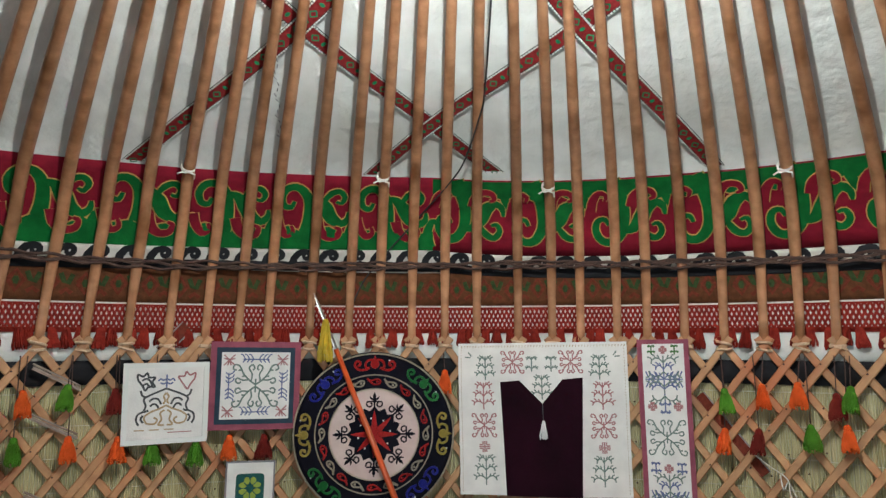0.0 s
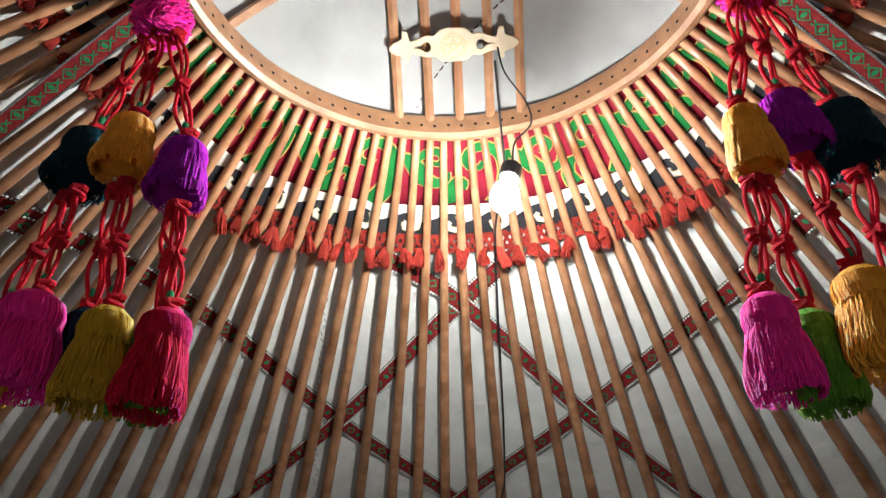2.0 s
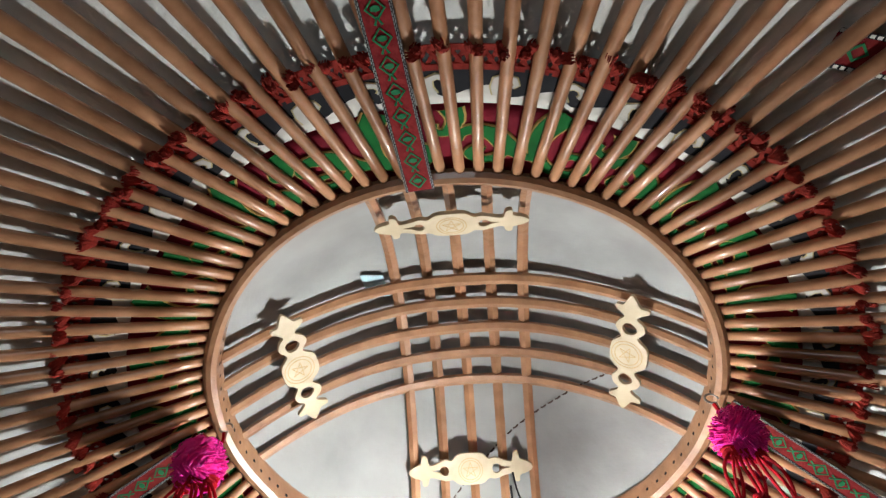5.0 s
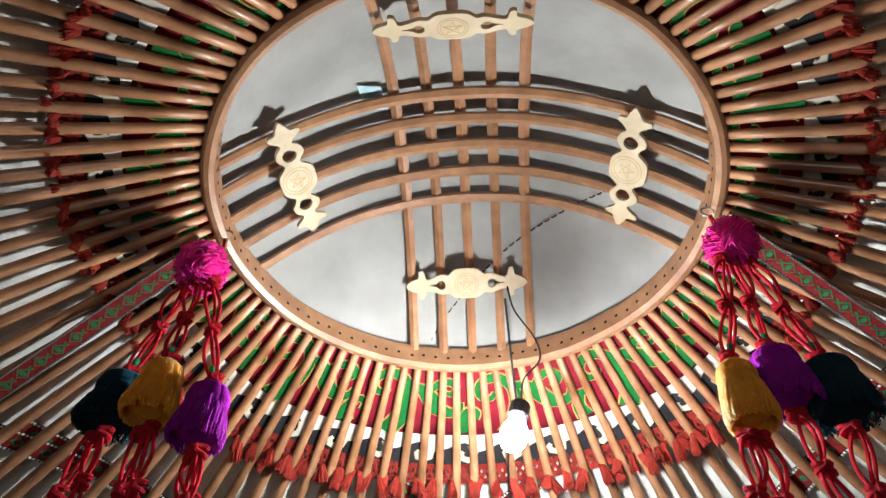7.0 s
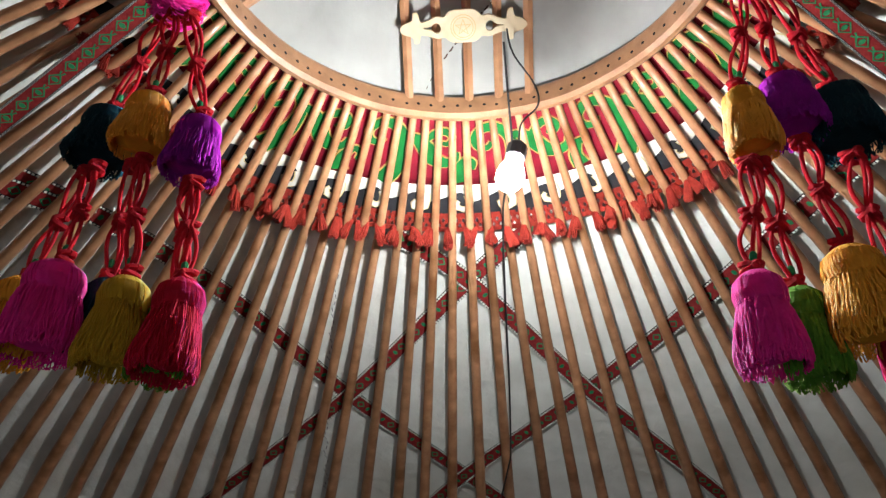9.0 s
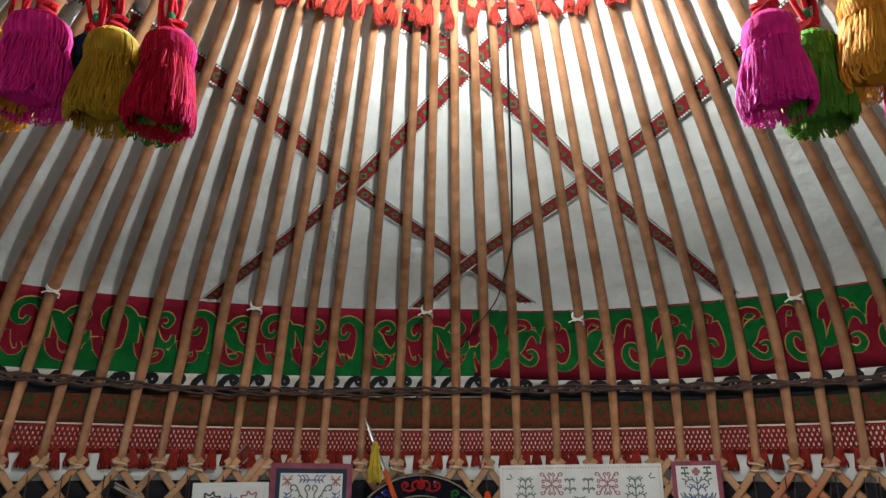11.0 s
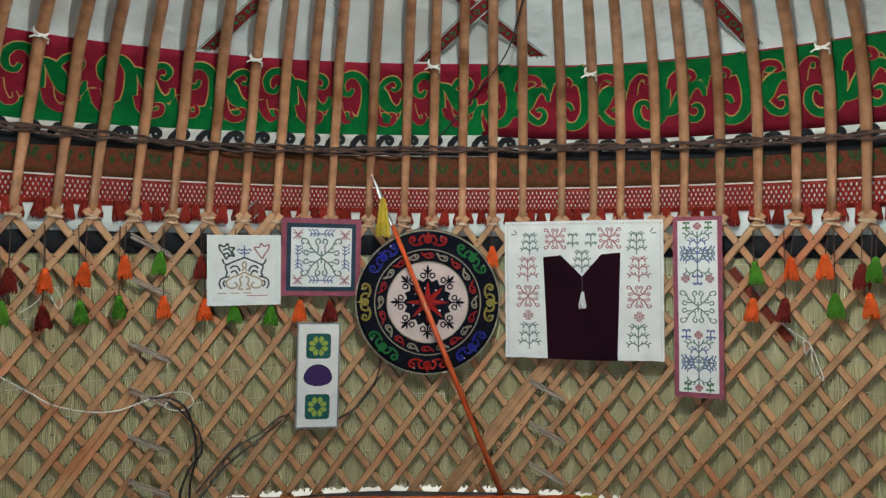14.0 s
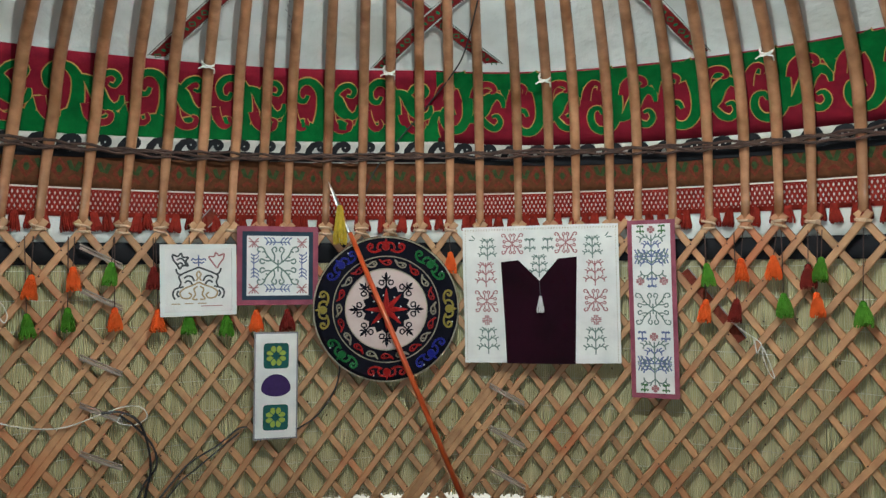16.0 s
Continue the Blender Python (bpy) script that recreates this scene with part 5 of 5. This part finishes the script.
for y in (0.135, -0.135):
    r1 += cross(-0.055 if y > 0 else 0, y, 0.020) + (cross(0.055, y, 0.020) if y > 0 else [])
    b1 += plant(0.0, y, 0.028, 2, -1) if y > 0 else plant(-0.055, y, 0.025, 2) + plant(0.055, y, 0.025, 2)
s1 += rams(0, 0.0, 0.082)
for y in (0.385, -0.385):
    r1 += cross(0, y, 0.018)
    f1 += plant(-0.05, y, 0.020, 2) + plant(0.05, y, 0.020, 2)
for l, nm, lb in ((b1, "blue", "blue plants"), (s1, "sage", "grey green curls"), (r1, "rose", "rose crosses"), (f1, "fern", "green sprigs")):
    stitched("embroidery", l, 0.006, wav2, 0.0088, THREAD[nm], ob, lb)

# ---- big wool tassels on braided cords ----
def skein(length, r_top, r_bot, loops, seed, r_yarn):
    """Fluffy looped yarn hanging from the origin, round a soft closed core."""
    rg = random.Random(seed)
    shape = lambda t: (r_top + (r_bot - r_top) * t) * (math.sin(min(1.0, 0.30 + t * 1.6) * math.pi / 2)) * (1 - 0.12 * max(0.0, (t - 0.80) / 0.20) ** 2)
    lump = [0.12 * (rg.random() - 0.5) for _ in range(5)]
    swell = lambda a, t: 1 + lump[0] * math.cos(a + 1) + lump[1] * math.cos(2 * a + 5 * t) + lump[2] * math.sin(3 * a - 4 * t)
    cv, cf = [], []
    for j in range(11):
        t = j / 10
        for k in range(14):
            a = 2 * math.pi * k / 14
            r = shape(t * 0.97) * swell(a, t) * 0.92 * (0.5 if j == 10 else 1)
            cv.append(Vector((r * math.cos(a), r * math.sin(a), -t * length * 0.90)))
    cf = [(14 * j + k, 14 * j + (k + 1) % 14, 14 * j + 14 + (k + 1) % 14, 14 * j + 14 + k) for j in range(10) for k in range(14)]
    pcs = [(cv, cf + [tuple(140 + k for k in range(14))])]
    for s in range(loops):
        a0 = 2 * math.pi * rg.random()
        end = 0.74 + 0.32 * rg.random() ** 0.5
        width = 0.10 + 0.25 * rg.random()
        puff = 0.95 + 0.10 * rg.random()
        drift = 0.5 * (rg.random() - 0.5)
        ph = 6.28 * rg.random()
        pts = []
        for j in range(13):
            q = j / 12
            t = end * math.sin(q * math.pi * 0.80 + 0.08) if q > 0.02 else 0.03
            t = max(0.03, min(1.02, t))
            a = a0 + drift * t + width * (q - 0.5) * min(1, 2.2 * t) + 0.06 * math.sin(13 * q + ph)
            r = shape(min(t, 1.0)) * swell(a, t) * puff + 0.0025 * math.sin(9 * q + ph)
            pts.append((r * math.cos(a), r * math.sin(a), -t * length + 0.003 * math.sin(17 * q + ph)))
        pcs.append(tube(pts, r_yarn, 3))
    return merge(*pcs)


def wool_tassel(name, p, length, radius, colour, seed, parent, label):
    t = link(name, *skein(length * 0.88, radius * 0.66, radius * 1.0, 250, seed, 0.0013), WOOL[colour], parent, label)
    t["kind"] = "stuff"
    t.matrix_basis = Matrix.Translation(p + Vector((0, 0, -0.04 * length)))
    # head: a rounded cap of wound yarn
    pts = [(0, 0, 0.020), (0, 0, 0.016), (0, 0, 0.002), (0, 0, -0.018), (0, 0, -0.036), (0, 0, -0.044)]
    rad = [0.006, radius * 0.42, radius * 0.68, radius * 0.76, radius * 0.72, radius * 0.60]
    hd = [tube(pts, rad, 14)]
    rg = random.Random(seed + 99)
    for k in range(60):
        a = 2 * math.pi * (k + rg.random()) / 60
        hd.append(tube([(r * math.cos(a + 0.05 * j) * 1.03, r * math.sin(a + 0.05 * j) * 1.03, z[2]) for j, (z, r) in enumerate(zip(pts, rad))], 0.0015, 3))
    link("tassel_head", *merge(*hd), WOOL[colour], t)
    return t


def braided_cord(a, b, parent, seed):
    """A knotted red cord: strands that part and meet twice, with round knots between."""
    rg = random.Random(seed)
    a, b = Vector(a), Vector(b)
    d = b - a
    side = d.cross(Vector((rg.random() - 0.5, 0.7 + rg.random(), 0.1))).normalized()
    pcs = []
    for s in (1, -1, 0.25):
        pts = []
        for k in range(25):
            t = k / 24
            gap = 0.013 * abs(math.sin(t * math.pi * 2)) * s * (1.15 - 0.3 * t)
            pts.append(a + d * t + side * (gap + 0.003 * s) + Vector((0.004 * math.sin(t * 9 + seed), 0.005 * math.cos(t * 8 + seed + 3 * s), 0)))
        pcs.append(tube(pts, 0.0040, 6))
    for t, big in ((0.03, 1.25), (0.5, 1.0), (0.96, 1.2)):
        c = a + d * t
        knot = [c + side * (0.011 * big * math.cos(w)) + Vector((0.006 * math.sin(w * 2), 0.010 * big * math.sin(w), 0.010 * math.sin(w * 0.5 + 1))) for w in [k * math.pi / 6 for k in range(25)]]
        pcs.append(tube(knot, 0.0062, 5))
    link("cord", *merge(*pcs), WOOL["cord"], parent, "knotted red cord")
    c, dn = a + d * 0.87, d.normalized()
    link("green_binding", *tube([c - dn * 0.008, c - dn * 0.004, c + dn * 0.006, c + dn * 0.009], [0.004, 0.0062, 0.0062, 0.004], 8), BELT_GREEN, parent, "green thread binding")


def tassel_hanging(hook, pom, mids, lows, label):
    h = Vector(hook)
    root = empty("tassel_hanging", Matrix.Translation(h), label, "tassel", "wool tassel hangings")
    loc = lambda p: Vector(p) - h
    hk = [Vector((0, 0, 0.02)) + Vector((0.016 * math.cos(w), 0, 0.016 * math.sin(w))) for w in [k * math.pi / 8 for k in range(14)]] + [Vector((0.008, 0, -0.03))]
    link("hook", *tube(hk, 0.0028, 6), STEEL, root, "bent steel hook")
    link("cord", *tube([Vector((0, 0, 0)), Vector((0.006, 0, -0.03)), loc(pom) + Vector((0, 0, 0.04))], 0.005, 6), WOOL["cord"], root, "red hanging cord")
    p = loc(pom)
    rg = random.Random(len(lows) * 7)
    pcs = [tube([p + Vector((0, 0, z)) for z in (0.058, 0.05, 0.025, -0.01, -0.045, -0.058)], [0.008, 0.034, 0.052, 0.056, 0.040, 0.015], 12)]
    for k in range(420):
        v = Vector((rg.gauss(0, 1), rg.gauss(0, 1), rg.gauss(0, 1))).normalized()
        q = v.orthogonal().normalized()
        b = p + Vector((v.x * 0.058, v.y * 0.058, v.z * 0.062)) * (0.93 + 0.16 * rg.random())
        pcs.append(tube([b - q * 0.015 - v * 0.003, b + v * 0.004 - q * 0.007, b + v * 0.006 + q * 0.005, b + q * 0.014 - v * 0.004], 0.0019, 3))
    link("pompom", *merge(*pcs), WOOL["pink"], root, "bright pink wool pompom")
    for i, (x, y, z, c, r, ln) in enumerate(mids):
        q = loc((x, y, z))
        braided_cord(p + Vector(((x - pom[0]) * 0.3, (y - pom[1]) * 0.3, -0.045)), q + Vector((0, 0, ln * 0.5 + 0.016)), root, i + 3)
        wool_tassel("tassel", q + Vector((0, 0, ln * 0.5)), ln, r, c, i + 11, root, c + " wool tassel")
    for i, (x, y, z, c, r, ln) in enumerate(lows):
        q = loc((x, y, z))
        m = min(mids, key=lambda w: abs(w[0] - x))
        braided_cord(loc((m[0] * 0.75 + x * 0.25, m[1] * 0.8 + y * 0.2, m[2] - m[5] * 0.5 - 0.005)), q + Vector((0, 0, ln * 0.5 + 0.016)), root, i + 23)
        wool_tassel("tassel", q + Vector((0, 0, ln * 0.5)), ln, r, c, i + 31, root, c + " wool tassel")


tassel_hanging((-0.528, 0.105, 2.955), (-0.556, 0.10, 2.845),
               [(-0.636, 0.12, 2.450, "navy", 0.064, 0.125), (-0.528, 0.07, 2.435, "orange", 0.054, 0.13), (-0.437, 0.11, 2.405, "purple", 0.056, 0.13)],
               [(-0.612, 0.085, 2.045, "pink", 0.064, 0.165), (-0.700, 0.13, 2.05, "orange", 0.055, 0.15), (-0.560, 0.15, 2.06, "navy", 0.044, 0.14), (-0.492, 0.10, 2.020, "olive", 0.054, 0.165), (-0.430, 0.15, 2.022, "leaf", 0.050, 0.165), (-0.392, 0.095, 2.008, "crimson", 0.054, 0.168)],
               "bunch of coloured wool tassels hanging by red cords from the crown")
tassel_hanging((0.692, 0.105, 2.955), (0.710, 0.10, 2.840),
               [(0.602, 0.085, 2.390, "orange", 0.048, 0.14), (0.690, 0.10, 2.435, "purple", 0.060, 0.13), (0.792, 0.12, 2.420, "navy", 0.066, 0.13)],
               [(0.545, 0.09, 1.992, "pink", 0.052, 0.160), (0.622, 0.13, 1.985, "leaf", 0.050, 0.155), (0.690, 0.075, 2.020, "orange", 0.060, 0.165), (0.768, 0.12, 1.985, "crimson", 0.056, 0.165)],
               "bunch of bright wool tassels hanging by red cords from the crown")

# ---- small tassels on twisted strings along the lattice ----
SMALL = [("o", -40.84, 1.141), ("o", -37.73, 1.168), ("o", -34.51, 1.201), ("o", -31.08, 1.009), ("o", -27.37, 0.995), ("o", -18.32, 0.979), ("o", 25.93, 1.023), ("o", 29.0, 1.217), ("o", 31.72, 1.228), ("o", 35.11, 1.063), ("o", 1.16, 1.262),
         ("g", -44.07, 1.003), ("g", -38.08, 0.996), ("g", -34.92, 1.016), ("g", -31.35, 1.221), ("g", -24.69, 0.977), ("g", -21.14, 0.962), ("g", 26.03, 1.194), ("g", 32.5, 1.057), ("g", 35.52, 1.218),
         ("r", -43.59, 1.144), ("r", -41.04, 0.978), ("r", -27.75, 1.198), ("r", -15.35, 0.977), ("r", 28.59, 1.028), ("r", 34.49, 1.188), ("g", -47.2, 1.19), ("o", -50.5, 1.01), ("g", 38.6, 1.03), ("o", 41.8, 1.20)]
KIND = {"o": ("neon", "bright orange wool tassel on a twisted string"), "g": ("leaf", "grass green wool tassel on a twisted string"), "r": ("maroon", "dark red wool tassel on a twisted string")}
for i, (c, az, z) in enumerate(SMALL):
    col, lab = KIND[c]
    a = radians(az)
    o = Vector((2.915 * math.sin(a), 2.915 * math.cos(a), z + 0.05))
    wide = 0.030 + 0.010 * noise.random()
    root = empty("small_tassel", Matrix.Translation(o) @ pose(0, 0, 0, 0, 6 * math.sin(i * 1.9), 30 * i), lab, "tassel", "small lattice tassels")
    link("yarn", *skein(0.098, 0.016, wide, 60, i, 0.0016), WOOL[col], root)["kind"] = "stuff"
    link("yarn_head", *tube([(0, 0, 0.012), (0, 0, 0.006), (0, 0, -0.008), (0, 0, -0.02)], [0.004, 0.013, 0.016, 0.013], 9), WOOL[col], root)
    top = 1.40 - z - 0.05
    inv = root.matrix_basis.inverted()
    tan = Vector((math.cos(a), -math.sin(a), 0))
    hung = [inv @ (o + Vector((0, 0, top * t)) + Vector((math.sin(a), math.cos(a), 0)) * (0.022 * t) + tan * (0.012 * t * math.sin(i))) for t in [k / 5 for k in range(6)]]
    link("string", *tube(hung, 0.0026, 4), ROPE, root, "twisted dark string")

# ---- spear leaning on the wall, second pole on the floor ----
tip, foot = Vector((-0.557, 2.800, 1.683)), Vector((0.12, 2.82, RUG + 0.008))
sp = empty("spear", Matrix.Translation(foot), "red lacquered spear with a yellow horsehair tuft leaning on the wall", "spear")
ax = (tip - foot)
link("shaft", *tube([Vector((0, 0, 0)), ax * 0.45, ax * 0.84], [0.0155, 0.0145, 0.0125], 10), LACQUER, sp, "red orange lacquered shaft", smooth=True)
link("spearhead", *tube([ax * 0.84, ax * 0.90, ax * 0.925, ax * 0.965, ax], [0.010, 0.009, 0.012, 0.009, 0.0015], 8, 0.55), STEEL, sp, "narrow steel head")
tf = bundle(0.20, 0.016, 0.034, 46, 71, 0.0028, 3, False, 0.9)
link("tuft", [ax * 0.925 + Vector((0.01, -0.012, 0)) + Vector(p) for p in tf[0]], tf[1], WOOL["lemon"], sp, "yellow hair tuft")
ra, rb = Vector((-1.22, 2.595, RUG + 0.017)), Vector((0.50, 2.80, RUG + 0.019))
rd = empty("floor_pole", Matrix.Translation(ra), "red lacquered pole with yellow tuft lying on the floor", "pole")
link("shaft", *tube([Vector((0, 0, 0)), (rb - ra) * 0.5, rb - ra], 0.016, 10), LACQUER, rd, smooth=True)
tf = bundle(0.12, 0.016, 0.03, 30, 72, 0.003, 3, False, 0.9)
link("tuft", [rb - ra + Vector((-p[2] - 0.03, p[0] * 0.7, max(-0.014, p[1] * 0.5))) for p in tf[0]], tf[1], WOOL["lemon"], rd, "yellow hair tuft")


# ---- cables and cords ----
def on_wall(pts, r=2.935):
    return [Vector((r * math.sin(radians(a)), r * math.cos(radians(a)), z)) for a, z in pts]


def roof_line(pts, off):
    out = []
    for az, r in pts:
        x, y = r * math.sin(radians(az)), r * math.cos(radians(az))
        out.append(Vector((x, y, roof_height(x, y) + off)))
    return out


down_line = [Vector((0.19, 0.50, 3.10)), Vector((0.20, 0.62, 2.99)), Vector((0.21, 0.78, 2.88))] + roof_line([(10.7, 0.975), (8.09, 1.30), (6.58, 1.69), (5.5, 2.064), (4.9, 2.18), (3.2, 2.443), (1.6, 2.60)], -0.035) + [shell(-1.4, down_to(2.03), 0.012), shell(-6.1, down_to(1.78), 0.006), shell(-7.6, down_to(1.63), 0.006)]
tagged(link("lamp_cable", *tube(glide(down_line), 0.0036, 6), CABLE), "black lamp cable running down the roof to the wall", "cable")
tagged(link("wall_cable", *tube(glide(on_wall([(-32.2, 0.58), (-30.5, 0.575), (-29.0, 0.52), (-28.2, 0.40), (-28.0, 0.28), (-28.5, 0.15), (-28.6, FLOOR + 0.01)])), 0.006, 6), CABLE), "black cable hanging on the lattice", "cable", "wall cables")
tagged(link("wall_cable", *tube(glide(on_wall([(-30.6, 0.56), (-29.3, 0.50), (-27.8, 0.40), (-27.5, 0.30), (-28.6, 0.22), (-29.4, 0.10), (-29.0, FLOOR + 0.01)])), 0.005, 6), CABLE), "black cable hanging on the lattice", "cable", "wall cables")
tagged(link("wall_cable", *tube(glide(on_wall([(-28.0, 0.10), (-26.0, 0.22), (-24.5, 0.30), (-22.0, 0.37), (-20.2, 0.44), (-19.2, 0.45)])), 0.0045, 6), CABLE), "black cable hanging on the lattice", "cable", "wall cables")
tagged(link("wall_cable", *tube(glide(on_wall([(-27.8, 0.05), (-25.5, 0.20), (-24.0, 0.26), (-21.5, 0.36), (-20.0, 0.42)], 2.95)), 0.004, 6), CABLE), "black cable hanging on the lattice", "cable", "wall cables")
tagged(link("wall_cable", *tube(glide(on_wall([(-14.4, 0.42), (-12.5, 0.48), (-10.8, 0.60), (-10.2, 0.72), (-10.6, 0.86)], 2.952)), 0.004, 6), CABLE), "black cable hanging on the lattice", "cable", "wall cables")
tagged(link("white_line", *tube(glide(on_wall([(-46.0, 0.80), (-44.3, 0.743), (-42.0, 0.66), (-40.1, 0.59), (-37.5, 0.545), (-35.0, 0.535), (-32.2, 0.575), (-30.3, 0.60), (-28.8, 0.59), (-28.3, 0.54), (-29.4, 0.51), (-30.8, 0.53), (-30.2, 0.575)])), 0.0032, 6), WHITE_CORD), "white cord looped on the lattice", "cord")
tagged(link("loose_string", *tube(glide(on_wall([(27.9, 0.985), (29.3, 0.93), (30.5, 0.885), (30.7, 0.82), (31.2, 0.75), (31.6, 0.73), (31.2, 0.80), (30.6, 0.87), (30.2, 0.84), (30.0, 0.90)])), 0.0028, 6), WHITE_CORD), "knotted white cord end on the lattice", "cord")
tagged(link("loose_string", *tube(glide(on_wall([(-41.6, 1.10), (-40.6, 1.11), (-40.2, 1.06), (-39.7, 1.02), (-39.5, 1.06), (-40.3, 1.12), (-41.5, 1.05), (-42.6, 1.01)])), 0.0028, 6), WHITE_CORD), "knotted white cord end on the lattice", "cord")

# seams of the felt, sewn with dark thread
for a0, r0, a1, r1 in ((-18.5, 1.25, -14.6, 2.62), (24.5, 1.35, 23.0, 2.64), (-74, 1.3, -70, 2.6), (80, 1.3, 78, 2.6)):
    pts = [(a0 + (a1 - a0) * k / 48 + 0.25 * math.sin(k * 1.7), r0 + (r1 - r0) * k / 48) for k in range(49)]
    tagged(link("felt_seam", *merge(*[tube(roof_line([pts[k], ((pts[k][0] * 0.45 + pts[k + 1][0] * 0.55) + 0.12, pts[k][1] * 0.45 + pts[k + 1][1] * 0.55)], 0.019), 0.0017, 4) for k in range(48)]), THREAD["grey"]), "dark thread seam in the roof felt", "seam", "felt seams", "stuff")

# leather lashings where two lattice sections overlap
for az in (-32.3, 6.6):
    for z in (1.30, 1.10, 0.79, 0.57, 0.35, 0.14):
        if az > 0 and z > 0.7:
            continue
        p = on_wall([(az - 1.6, z + 0.05), (az + 1.9, z - 0.045)], 2.946)
        d = p[1] - p[0]
        q = [p[0], p[0] + d * 0.5 + d.cross(Vector((0, 0, 1))).normalized() * 0.004, p[1]]
        tagged(link("lashing", *merge(tube(q, 0.0085, 5, 0.6), tube([v + Vector((0, 0, 0.016)) for v in q], 0.005, 5)), THONG), "grey-brown leather thong lashing two lattice sections", "lashing", "lattice lashings")
for az, way in ((-32.0, 1), (-31.2, 1), (6.9, 1), (7.7, 1)):
    link("slat", *slat_piece(az + 11.0, 1, 2.957), LATTICE, lattice)

# red belt ends threaded behind the lattice
for az, z, ln, ang in ((26.3, 1.05, 0.42, -52), (-23.2, 1.47, 0.16, 48), (-44.0, 1.10, 0.30, 50)):
    pl = wall_place(az, z, 2.99, 0.0, ang)
    ob = link("belt_end", *rect2d(-ln / 2, -0.026, ln / 2, 0.026, pl, 0.0, 0.003, 6, 1), WEAVE_RED)
    tagged(ob, "dark red woven belt end behind the lattice", "woven belt", "belt ends")
    link("edge", *merge(rect2d(-ln / 2, 0.024, ln / 2, 0.030, pl, 0.001, 0.003), rect2d(-ln / 2, -0.030, ln / 2, -0.024, pl, 0.001, 0.003)), GREY_CORD, ob, "grey edges")

# ---- unseen doorway, added behind the viewer for the fill light ----
door = empty("added_door_frame", Matrix.Translation((0, -2.97, FLOOR)), "plain wooden door frame, unseen, added round the fill light", "door frame", kind="structure")
for x0, x1, z0, z1 in ((-0.53, -0.47, 0.0, 1.47), (0.47, 0.53, 0.0, 1.47), (-0.53, 0.53, 1.47, 1.53)):
    vs = [Vector((x, y, z)) for x in (x0, x1) for y in (-0.06, 0.05) for z in (z0, z1)]
    link("post" if z0 == 0 else "lintel", vs, [(0, 1, 3, 2), (4, 6, 7, 5), (0, 4, 5, 1), (2, 3, 7, 6), (0, 2, 6, 4), (1, 5, 7, 3)], CROWN, door)
